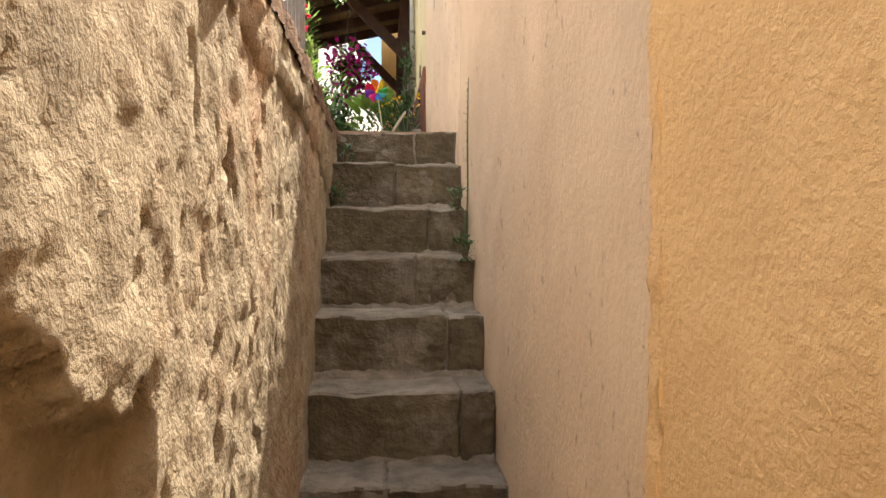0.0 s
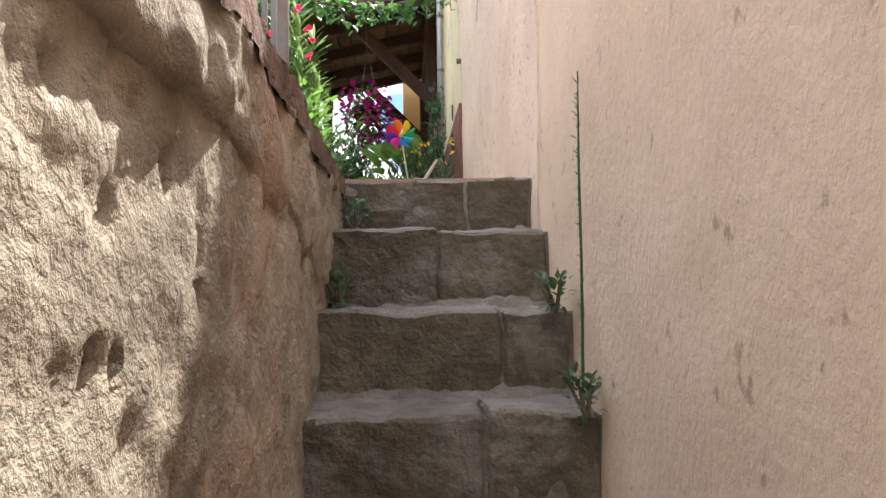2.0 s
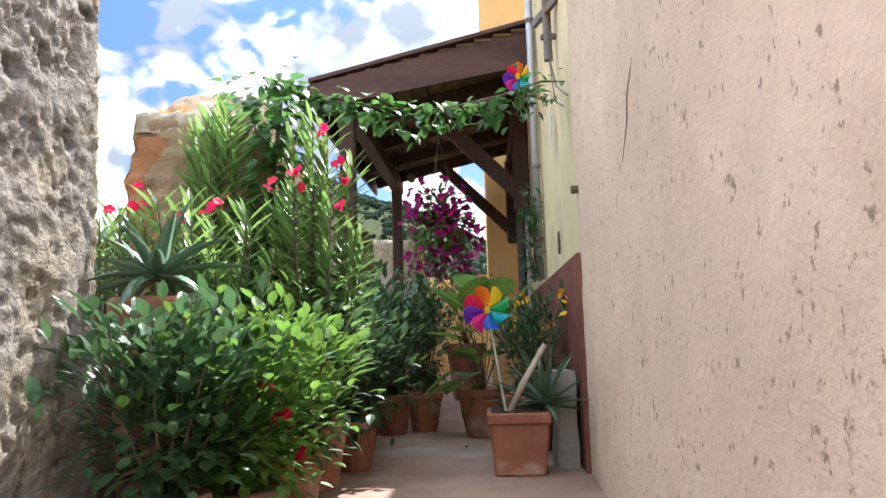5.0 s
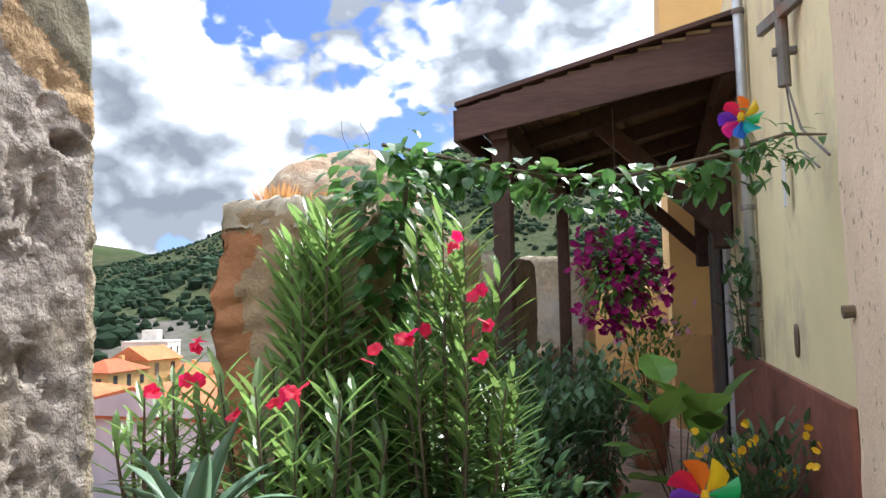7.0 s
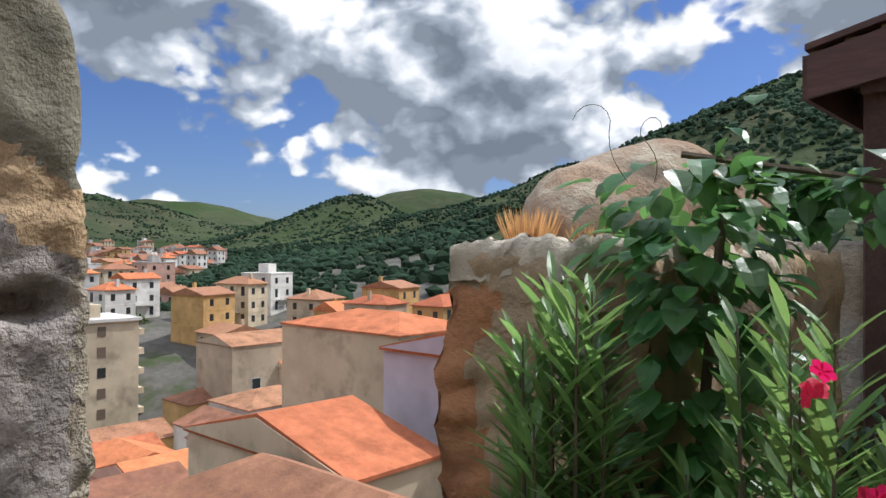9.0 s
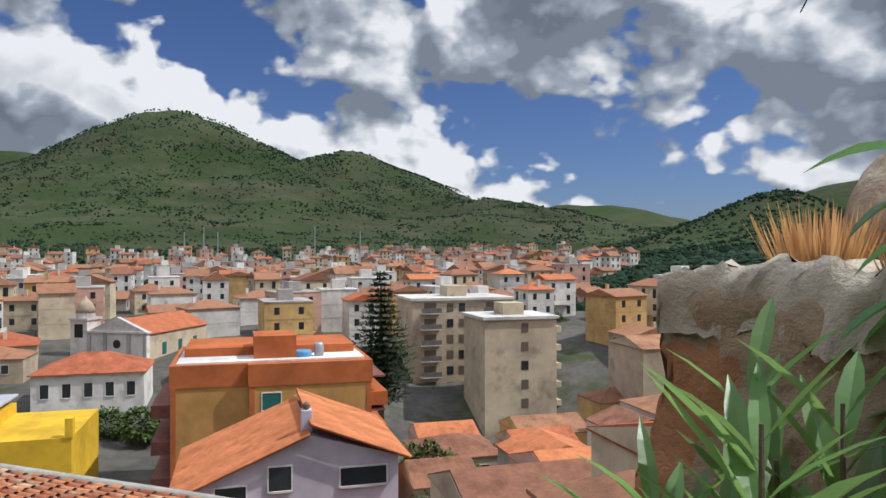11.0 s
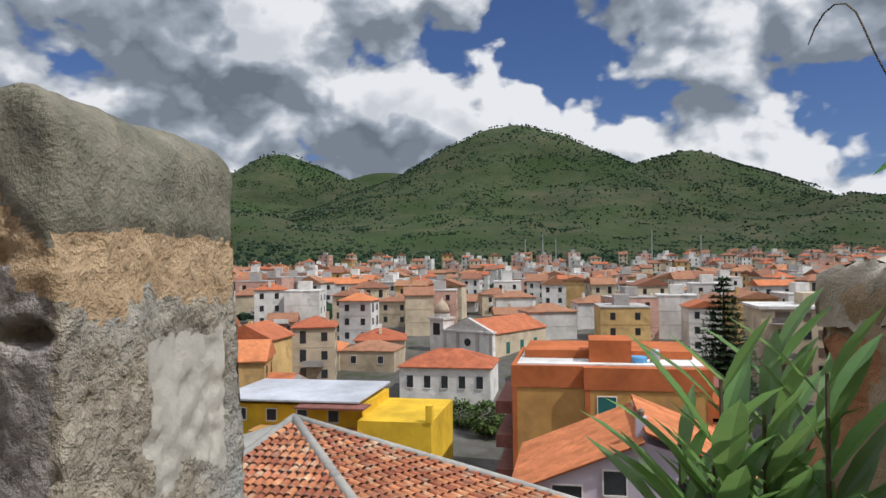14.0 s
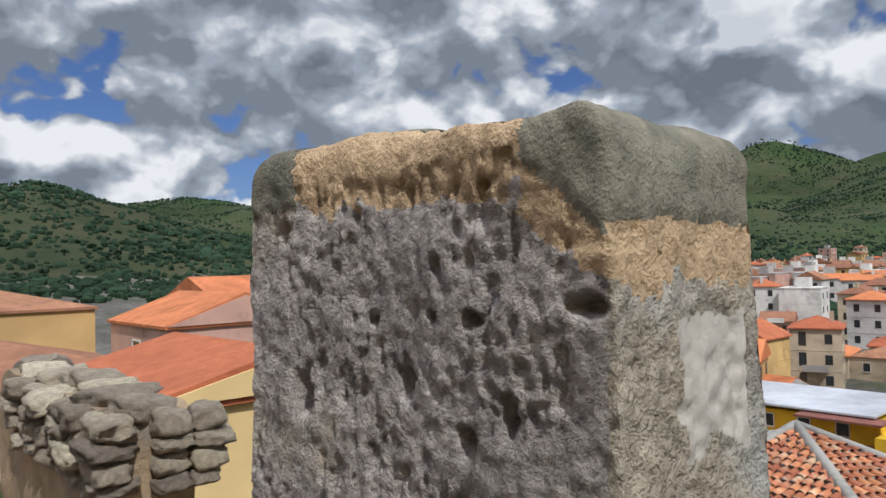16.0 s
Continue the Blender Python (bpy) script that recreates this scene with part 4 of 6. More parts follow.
# the lilac house with its broad tiled gable
def lilac_house():
    b = thing("lilac_house", "lilac house with a broad orange tiled gable roof", "house", (-44, 9.5, -20))
    V = [(-40, 3.6, -21), (-40, 15.6, -21), (-40, 15.6, -8.1), (-40, 10.6, -6.65), (-40, 3.6, -9.5),
         (-50, 3.6, -21), (-50, 15.6, -21), (-50, 15.6, -8.1), (-50, 10.6, -6.65), (-50, 3.6, -9.5)]
    F = [(0, 1, 2, 3, 4), (9, 8, 7, 6, 5), (1, 6, 7, 2), (2, 7, 8, 3), (3, 8, 9, 4), (4, 9, 5, 0)]
    part("wall", (V, F), LILAC, b)
    for nm, a, c in (("roof_slope", (3.2, -9.55), (10.6, -6.5)), ("roof_slope", (10.6, -5.95), (16.2, -8.15))):
        bm = bmesh.new()
        vs = [bm.verts.new(p) for p in ((-39.75, a[0], a[1]), (-39.75, c[0], c[1]), (-50.5, c[0], c[1]), (-50.5, a[0], a[1]))]
        f = bm.faces.new(vs)
        r = bmesh.ops.extrude_face_region(bm, geom=[f])
        bmesh.ops.translate(bm, vec=(0, 0, -0.16), verts=[v for v in r["geom"] if isinstance(v, bmesh.types.BMVert)])
        bmesh.ops.recalc_face_normals(bm, faces=bm.faces)
        s = part(nm, bm, T_RED, b)
        hi = c if c[1] > a[1] else a
        lo = a if hi is c else c
        part("tile_run", corrugated((-39.4, hi[0], hi[1] + 0.02), (-1, 0, 0), (0, lo[0] - hi[0], lo[1] - hi[1]), 48, 0.225, math.hypot(lo[0] - hi[0], lo[1] - hi[1])), T_RED, s)
    part("tile_canopy", corrugated((-39.95, 3.6, -10.7), (0, 1, 0), (1.0, 0, -0.45), 54, 0.225, 1.1), T_RED, b, "orange tiled canopy over the lower windows")
    window(b, -39.95, 6.4, -9.5, 1.6, 0.7)
    window(b, -39.95, 9.0, -8.9, 1.2, 1.3)
    window(b, -39.95, 13.6, -9.1, 2.6, 1.0)
    for y in (5.5, 8.2, 11.4, 13.8):
        window(b, -39.95, y, -12.1, 1.4, 1.2)
    c = part("chimney", boxed(-41.2, 10.2, -6.9, -40.6, 10.8, -5.4, 0.03), LILAC, b)
    part("chimney_pot", lathe([(0.14, 0), (0.2, 0.15), (0.2, 0.3), (0.08, 0.42)], 10, (-40.9, 10.5, -5.4)), SHUTTER, c)
    return b


lilac_house()


def tower(label, x, y0, y1, z0, z1, storeys, wm, cols, depth, balc):
    b = thing("tower_block", label, "building", (x - depth / 2, (y0 + y1) / 2, z0), group="tower blocks")
    part("wall", boxed(x - depth, y0, z0, x, y1, z1), wm, b)
    part("roof", boxed(x - depth - 0.4, y0 - 0.4, z1, x + 0.4, y1 + 0.4, z1 + 0.5), W_WHITE, b, "pale roof slab")
    part("stair_head", boxed(x - depth * 0.7, (y0 + y1) / 2 - 2, z1 + 0.5, x - depth * 0.3, (y0 + y1) / 2 + 2, z1 + 2.6), wm, b)
    st = (z1 - z0) / storeys
    for s in range(storeys):
        z = z0 + (s + 0.55) * st
        for c in cols:
            part("window", boxed(x - 0.1, c - 0.65, z - 0.8, x + 0.06, c + 0.65, z + 0.8), (SHUTTER, GLASS_DARK, SHUTTER)[(s + int(c)) % 3], b)
        for c in balc:
            q = part("balcony", boxed(x, c - 2.0, z - 1.15, x + 1.2, c + 2.0, z - 0.98), W_WHITE, b)
            part("railing", boxed(x + 1.12, c - 2.0, z - 0.98, x + 1.2, c + 2.0, z - 0.05), IRON, q)
            part("opening", boxed(x - 0.1, c - 1.2, z - 0.95, x + 0.04, c + 1.2, z + 0.95), SHUTTER, q)
    return b


tower("pale grey tower block with rows of balconies", -133, 38.5, 58.8, -30, -5.6, 8, W_SAND, (46.0, 48.4), 14, (42.0, 54.5))
tower("plain cream tower block with one window row", -116, 47.2, 60.6, -31, -8.0, 7, W_CREAM, (54.6,), 12, ())
bm = bmesh.new()
for k in range(7):
    z = -31 + (k + 0.6) * 3.28
    box(bm, -124, 60.6, z - 1.2, -117, 62.0, z - 0.2)
solo("side_balconies", bm, W_CREAM, "cream balconies down the side of a tower block", "balcony")


# the church
def church():
    b = thing("church", "white church with a bell tower and orange roof", "church", (0, 0, 0))
    part("facade", boxed(-1, -7, -6, 0, 7, 8.6), W_WHITE, b)
    V = [(0.02, -7, 8.6), (0.02, 7, 8.6), (0.02, 0, 11.6), (-1, -7, 8.6), (-1, 7, 8.6), (-1, 0, 11.6)]
    part("pediment", (V, [(0, 1, 2), (5, 4, 3), (0, 3, 4, 1), (1, 4, 5, 2), (2, 5, 3, 0)]), W_WHITE, b)
    for y in (-6.6, -2.8, 2.8, 6.6):
        part("pilaster", boxed(0, y - 0.4, -6, 0.25, y + 0.4, 8.4), W_GREY, b)
    part("cornice", boxed(-1.1, -7.3, 8.3, 0.4, 7.3, 8.7), W_WHITE, b)
    w = part("oculus", lathe([(0.9, 0), (0.9, 0.1), (0.7, 0.12)], 18), GLASS_DARK, b)
    w.matrix_basis = pose(0.02, 0, 6.0, 0, 90, 0)
    part("nave", boxed(-24, -6.4, -6, -1, 6.4, 8.0), W_CREAM, b)
    part("roof", roof_shape("gable_x", -24, -1.2, -6.4, 6.4, 8.1, 3.1), T_RED, b)
    for x in (-19, -13, -7):
        part("nave_window", boxed(x - 0.7, 6.3, 3.2, x + 0.7, 6.5, 5.8), GREEN_SHUTTER, b)
    t = part("bell_tower", boxed(-4, -11, -6, 0.2, -7, 11), W_WHITE, b)
    part("belfry_arch", boxed(-3.6, -10, 7.2, 0.28, -8, 10), DARK, t)
    part("tower_cornice", boxed(-4.3, -11.3, 10.8, 0.5, -6.7, 11.3), W_WHITE, t)
    part("drum", lathe([(1.9, 11.3), (1.9, 12.3)], 16, (-1.9, -9, 0)), W_WHITE, t)
    part("dome", lathe([(2.0, 12.3), (1.8, 13.4), (1.2, 14.5), (0.4, 15.2), (0.08, 15.9)], 18, (-1.9, -9, 0)), W_SAND, t, smooth=True)
    b.matrix_basis = pose(-139, -14.5, -17.8, 0, 0, -28) @ Matrix.Scale(0.86, 4)
    return b


church()

# the long white house before the church, the yellow house, and others near by
def long_house():
    b = thing("long_house", "long white house under a low orange hip roof", "house", (-104, -12.5, -20))
    part("wall", boxed(-113, -19.2, -22, -103, -5.6, -12.2), W_WHITE, b)
    part("roof", roof_shape("hip", -113, -103, -19.2, -5.6, -12.2, 2.2), T_RED, b)
    for k in range(5):
        window(b, -102.98, -17.6 + k * 2.6, -14.4, 1.0, 1.8)
    return b


long_house()


def yellow_house():
    b = thing("yellow_house", "bright yellow house with pale sheet roofs", "house", (-68, -16, -20))
    part("wall", boxed(-76, -28, -22, -66, -13.5, -10.6), SUNNY, b)
    part("side_wing", boxed(-76, -13.5, -22, -64.5, -6.4, -11.6), SUNNY, b)
    part("roof", boxed(-77, -28.6, -10.2, -65.2, -13.6, -9.95, 0.05), TIN, b, "pale sheet roof")
    part("red_canopy", boxed(-66, -19.5, -10.5, -63.6, -12.6, -10.3, 0.03), DADO, b, "dark red canopy")
    part("terrace_wall", boxed(-65.9, -24, -22, -63.2, -13.2, -12.6), FACADE, b)
    part("parapet_end", boxed(-65.2, -6.9, -11.6, -64.4, -6.3, -10.0), SUNNY, b)
    for k in range(4):
        window(b, -65.98, -26 + k * 3.2, -11.6, 1.0, 1.1)
    return b


yellow_house()
for i, (x, y, t) in enumerate(((-84, -36, 10), (-96, -44, 0), (-58, -44, 5), (-62, -64, 0), (-90, -62, 90), (-48, -78, 20), (-76, -88, 0))):
    place_house(300 + i, x, y, land(x, y) - 1.5, t)


def low_house(label, x0, x1, y0, y1, z0, z1, kind, rise, wm, rm, wins=()):
    b = thing("low_house", label, "house", ((x0 + x1) / 2, (y0 + y1) / 2, z0), group="houses below the wall")
    part("wall", boxed(x0, y0, z0, x1, y1, z1), wm, b)
    v, f = roof_shape(kind, x0, x1, y0, y1, z1, rise, 0.14)
    part("roof", (v, f), rm, b)
    if kind == "gable_y":
        mx, e, hw = (x0 + x1) / 2, 0.15, (x1 - x0) / 2 + 0.02
        for y, d in ((y0 - e, -0.06), (y1 + e, 0.06)):
            tri = [(mx - hw, y, z1 - 0.02), (mx + hw, y, z1 - 0.02), (mx, y, z1 + rise - 0.14)]
            V = tri + [(p[0], p[1] + d, p[2]) for p in tri]
            part("gable", (V, [(0, 1, 2), (5, 4, 3), (0, 3, 4, 1), (1, 4, 5, 2), (2, 5, 3, 0)]), wm, b)
    for y, z, w, h in wins:
        window(b, x1, y, z, w, h)
    return b


low_house("low pale house with a brown tiled roof", -40, -31, 17.5, 25, -24, -9.4, "gable_y", 1.6, W_CREAM, T_OLD, ((19.5, -11.2, 1.2, 1.3), (23, -11.2, 1.2, 1.3)))
low_house("low pink house with an orange tiled roof", -52, -42, 27, 36, -26, -12.2, "gable_y", 1.6, W_PINK, T_RED, ((29, -14, 1.2, 1.4), (34, -14, 1.2, 1.4)))
low_house("brown house with a dark red roof terrace", -100, -90, 62, 80, -40, -10.2, "gable_y", 1.4, W_SAND, T_OLD, ((66, -16, 1.4, 1.6), (73, -16, 1.4, 1.6)))
low_house("orange roofed house in the lane below", -36, -27, -6, 2.2, -24, -8.4, "hip", 1.5, W_CREAM, T_RED, ())
low_house("cream house under a red tiled roof", -26, -16.2, 20.5, 24.6, -16, -3.6, "gable_y", 1.3, W_CREAM, T_RED, ())
low_house("lilac white house with a plain gable wall", -21.4, -13.2, 26.7, 33.5, -18, -0.6, "gable_y", 1.0, LILAC, T_RED, ())
low_house("beige house with shuttered windows", -50, -36, 42, 51, -20, -2.6, "hip", 1.2, W_CREAM, T_RED, ((44.5, -4.6, 0.9, 1.8), (44.5, -8, 0.9, 1.8), (48.5, -4.6, 0.9, 1.8)))
low_house("house with a low clay roof on the slope", -19, -9.0, 15, 20.0, -12, -3.4, "hip", 1.2, W_PINK, T_OLD, ())
low_house("yellow house with a small arched gable", -9.5, -3.6, -11, -5.4, -9, 1.0, "gable_y", 0.8, PALE_YELLOW, T_RED, ((-7, -1.2, 0.8, 1.0),))
low_house("old house with a broad clay tiled roof", -7.5, 1.0, -22, -13.4, -9, 0.35, "hip", 1.2, W_CREAM, T_OLD, ())
low_house("pink house with an orange tiled roof", -19, -11.5, -33, -25, -12, 0.9, "gable_y", 1.4, W_PINK, T_RED, ((-29, -0.6, 1.0, 1.2),))
low_house("pale house with a covered terrace", -27, -19, -46, -36, -14, 1.2, "gable_x", 1.8, W_WHITE, T_RED, ((-41, -0.6, 1.6, 1.2),))
low_house("ochre house with a flat brown eave", -11, -1, -44, -34, -12, 1.6, "hip", 1.3, W_OCHRE, T_OLD, ((-38, 0, 1.0, 1.2),))
low_house("tall cream house with an orange roof", -7, 2, -58, -48, -12, 3.2, "gable_y", 1.6, W_CREAM, T_RED, ())

for i, (x, y, w, d, z, k) in enumerate(((-92, 3, 10, 9, -13.5, "hip"), (-90, 14, 9, 9, -12.6, "gable_y"), (-120, 4, 11, 9, -13.0, "gable_y"), (-124, 16, 9, 9, -12.5, "hip"), (-86, -33, 9, 8, -12.2, "gable_y"), (-126, -30, 10, 8, -12.4, "hip"),
                                        (-92, 76, 12, 9, -14.0, "gable_y"), (-78, 60, 12, 9, -15.5, "hip"), (-66, 64, 9, 8, -13.0, "gable_x"), (-84, 44, 9, 8, -18.5, "gable_y"), (-60, 46, 10, 8, -14.5, "gable_y"), (-74, 29, 9, 8, -17.5, "hip"), (-72, 38, 7, 8, -17.0, "gable_y"), (-76, 52, 8, 8, -17.0, "gable_x"), (-92, 33, 8, 7, -20.5, "gable_y"), (-98, 62, 9, 7, -18.5, "hip"), (-62, 35, 8, 7, -15.2, "gable_x"), (-64, 24.5, 6, 7, -17.0, "gable_y"), (-104, 74, 10, 8, -16.5, "hip"))):
    low_house("low plastered house under clay tiles", x - d / 2, x + d / 2, y - w / 2, y + w / 2, -40, z, k, 1.5, WALLS[i % 6], (T_RED, T_OLD)[i % 2], ((y - w / 4, z - 1.6, 1.0, 1.3), (y + w / 4, z - 1.6, 1.0, 1.3)))

# the clay roof just below the wall: a hip roof of round tiles with a cement plane beside it
A, NR, NL, FR, FL = Vector((-18.4, -0.6, -1.02)), Vector((-10.6, 5.2, -2.55)), Vector((-11.0, -7.0, -2.55)), Vector((-16.0, 9.0, -2.6)), Vector((-24, -4, -2.6))


def tile_roof():
    house = thing("tiled_house", "house below with a weathered clay tile roof", "house", (-15, 1, -12))
    V = [NL, NR, FR, FL]
    part("wall", ([(*v.xy, -14) for v in V] + [(*v.xy, v.z - 0.12) for v in V], [(0, 1, 5, 4), (1, 2, 6, 5), (2, 3, 7, 6), (3, 0, 4, 7), (4, 5, 6, 7)]), W_SAND, house)
    roof = part("roof_deck", ([A, NL, NR, FR, FL], [(0, 1, 2), (0, 2, 3), (0, 3, 4), (0, 4, 1)]), CEMENT, house, "cement bedding of the roof")
    V, F = [], []
    count = 0
    bm = bmesh.new()
    rings = []
    for l, lift, r in ((0.0, 0.0, 0.085), (0.40, 0.035, 0.10)):
        rings.append([bm.verts.new((l, r * math.cos(math.pi * s / 5), lift + 0.85 * r * math.sin(math.pi * s / 5))) for s in range(6)])
    for s in range(5):
        bm.faces.new((rings[0][s], rings[1][s], rings[1][s + 1], rings[0][s + 1]))
    me = bpy.data.meshes.new("roof_tile")
    bm.to_mesh(me)
    bm.free()
    me.materials.append(T_PIECE)
    me.shade_smooth()
    local = [v.co.copy() for v in me.vertices]
    lf = [tuple(p.vertices) for p in me.polygons]
    rg = random.Random(3)
    for tri in ((A, NL.lerp(NR, 0.42), NR), (A, NR, FR)):
        e = (tri[2] - tri[1]).normalized()
        foot = tri[1] + e * (A - tri[1]).dot(e)
        down = (foot - A).normalized()
        n = e.cross(down)
        if n.z < 0:
            n = -n
        across = n.cross(down)
        length = (foot - A).length
        rot = Matrix((down, across, n)).transposed()
        rows = int(length / 0.33)
        for j in range(rows):
            l = j * 0.33
            t = (l + 0.2) / length
            a = A.lerp(tri[1], t)
            b = A.lerp(tri[2], t)
            w = (b - a).length
            m = int(w / 0.205)
            for k in range(m):
                p = a.lerp(b, (k + 0.5) / max(m, 1)) - down * 0.2 + n * (0.02 + rg.uniform(-0.008, 0.012))
                rz = rg.uniform(-0.05, 0.05)
                q = rot @ Matrix.Rotation(rz, 3, "Z")
                if count < 300 and p.x > -15.2 and 0.5 < p.y < 4.4:
                    ob = new("roof_tile", me)
                    ob.parent = roof
                    ob.matrix_parent_inverse = roof.matrix_basis.inverted()
                    ob.matrix_basis = Matrix.Translation(p) @ q.to_4x4()
                    count += 1
                else:
                    o = len(V)
                    V.extend([p + q @ c for c in local])
                    F.extend([tuple(o + i for i in f) for f in lf])
    tagged(part("roof_tiles", (V, F), T_JOINED, roof, smooth=True), "weathered round clay tiles", kind="stuff")
    for a, b in ((A, NR), (A, NL.lerp(NR, 0.42)), (A, FR)):
        v, f = [], []
        tube(v, f, [a + Vector((0, 0, 0.06)), a.lerp(b, 0.33) + Vector((0, 0, 0.05)), a.lerp(b, 0.66) + Vector((0, 0, 0.05)), b], [0.13] * 4, 8)
        part("hip_ridge", (v, f), CEMENT, roof, "grey mortar hip ridge", smooth=True)
    return house


tile_roof()

# the road viaduct across the valley
via = thing("viaduct", "long pale road viaduct across the valley", "bridge", (-690, -90, 0))
part("deck", boxed(-706, -330, 2.0, -696, 40, 4.2), W_GREY, via)
part("parapet", boxed(-695.9, -330, 4.2, -695.4, 40, 5.4), TIN, via)
for k in range(12):
    part("pier", boxed(-702, -325 + k * 30, -16, -699, -322 + k * 30, 2.0), W_GREY, via)


# the tall tiered conifer
def conifer():
    t = thing("araucaria_tree", "tall tiered dark green araucaria tree", "tree", (-108, 27.6, -21))
    v, f = [], []
    tube(v, f, [(-108, 27.6, -22), (-108, 27.6, -10), (-108, 27.6, 0.6)], [0.5, 0.32, 0.05], 8)
    part("trunk", (v, f), BARK, t)
    V, F = [], []
    rg = random.Random(6)
    z = 0.2
    while z > -19:
        r = 0.8 + (0.4 - z) * 0.34 if z > -13 else 5.3 - (-13 - z) * 0.2
        n = 8 + int(r * 1.2)
        for k in range(n):
            a = 2 * math.pi * (k + rg.random() * 0.6) / n
            ln = r * rg.uniform(0.75, 1.1)
            d = Vector((math.cos(a), math.sin(a), 0.12))
            for s in range(int(4 + ln * 3)):
                u = (s + 1) / (4 + ln * 3)
                p = Vector((-108, 27.6, z)) + d * ln * u + Vector((0, 0, -0.25 * ln * u * u + 0.2 * ln * u ** 4))
                for q in range(3):
                    leaf(V, F, p, Vector((d.x + rg.uniform(-1, 1), d.y + rg.uniform(-1, 1), rg.uniform(-0.1, 0.7))), Vector((0, 0, 1)), rg.uniform(0.5, 0.9), 0.28)
        z -= rg.uniform(0.75, 1.0)
    part("crown", (V, F), DEEP_FAR, t)
    return t


DEEP_FAR = mat("dark conifer needles", (0.045, 0.075, 0.03), (0.03, 0.05, 0.022), 0.5, 0.8, 0.0, island=0.4, spec=0.2)
conifer()


def round_tree(x, y, z, r, seed, label):
    t = thing("tree", label, "tree", (x, y, z))
    rg = random.Random(seed)
    v, f = [], []
    tube(v, f, [(x, y, z), (x + 0.1, y, z + r * 0.7), (x, y + 0.1, z + r * 1.3)], [r * 0.09, r * 0.06, r * 0.02], 7)
    for k in range(5):
        a = k * 1.3
        tube(v, f, [(x, y, z + r * 0.6), (x + math.cos(a) * r * 0.4, y + math.sin(a) * r * 0.4, z + r * 1.0), (x + math.cos(a) * r * 0.75, y + math.sin(a) * r * 0.75, z + r * 1.3)], [r * 0.04, r * 0.025, r * 0.01], 5)
    part("trunk", (v, f), BARK, t)
    V, F = [], []
    for i in range(1500):
        d = Vector((rg.gauss(0, 1), rg.gauss(0, 1), rg.gauss(0, 0.8))).normalized()
        q = r * (0.75 + 0.35 * noise.noise(d * 2.2 + Vector((seed, 0, 0)))) * rg.uniform(0.72, 1.0)
        p = Vector((x, y, z + r * 1.2)) + Vector((d.x * q, d.y * q, d.z * q * 0.8))
        leaf(V, F, p, d + Vector((rg.uniform(-1, 1), rg.uniform(-1, 1), rg.uniform(-0.6, 0.6))), Vector((0, 0, 1)), r * rg.uniform(0.12, 0.2), r * 0.09)
    part("crown", (V, F), TREE_LEAF, t)
    return t


TREE_LEAF = mat("town tree leaf", (0.085, 0.12, 0.03), (0.05, 0.08, 0.022), 0.6, 0.8, 0.0, island=0.4, spec=0.2)
for i, (x, y, z, r) in enumerate(((-70, 25, -22, 3.4), (-66, 28, -22, 2.8), (-88, -4, -20, 3.2), (-92, -8, -20, 2.8), (-60, 22, -22, 2.4), (-150, 66, -22, 5), (-160, 80, -20, 5), (-175, 30, -18, 4.5), (-120, -50, -18, 4), (-60, 60, -20, 4.5), (-44, 52, -18, 4), (-30, 44, -14, 3.5))):
    round_tree(x, y, z, r, 40 + i, "round leafy tree between the houses")


def in_town(rg):
    x, y = rg.uniform(-640, -120), rg.uniform(-380, 300)
    if not clear(x, y) or any(abs(x - a) < 9 and abs(y - b) < 9 for a, b in spots):
        return None
    return x, y


clumps("town_greenery", 1500, 9, in_town, lambda r, p: r.uniform(1.4, 3.2), "trees and bushes between the town houses")
# mast and antennas
for i, (x, y, h) in enumerate(((-560, -20, 26), (-565, -34, 22), (-540, 60, 28), (-545, 95, 24), (-560, -10, 22))):
    v, f = [], []
    z = land(x, y)
    tube(v, f, [(x, y, z - 1), (x, y, z + h)], [0.5, 0.3], 6)
    solo("lamp_mast", (v, f), ZINC, "tall grey lighting mast beyond the houses", "mast", "masts in the valley")

# ---- the railing ----
def railing():
    r = thing("railing", "rusty grey iron railing along the wall top", "railing", (0.25, 4.88, FLOOR))
    post = bmesh.new()
    box(post, 0.276, 4.872, FLOOR, 0.308, 4.904, 2.72, 0.004)
    part("post", post, IRON, r)
    for y in (2.9, 0.9):
        part("post", boxed(0.222, y - 0.018, FLOOR - 0.01, 0.258, y + 0.018, 2.72, 0.004), IRON, r)
    part("bottom_rail", beam(bmesh.new(), (0.29, 4.88, 1.712), (0.218, -0.5, 1.69), 0.026, 0.010, 0.002), IRON, r)
    part("top_rail", beam(bmesh.new(), (0.29, 4.88, 2.70), (0.218, -0.5, 2.68), 0.036, 0.014, 0.002), IRON, r)
    me = None
    y = 4.76
    while y > -0.4:
        if me is None:
            ob = part("bar", boxed(-0.008, -0.008, 1.70, 0.008, 0.008, 2.70, 0.002), IRON, r)
            me = ob.data
        else:
            ob = new("bar", me)
            ob.parent = r
        ob.matrix_parent_inverse = r.matrix_basis.inverted()
        ob.matrix_basis = pose(0.288 - 0.013 * (4.88 - y), y, 0)
        y -= 0.128
    return r


railing()


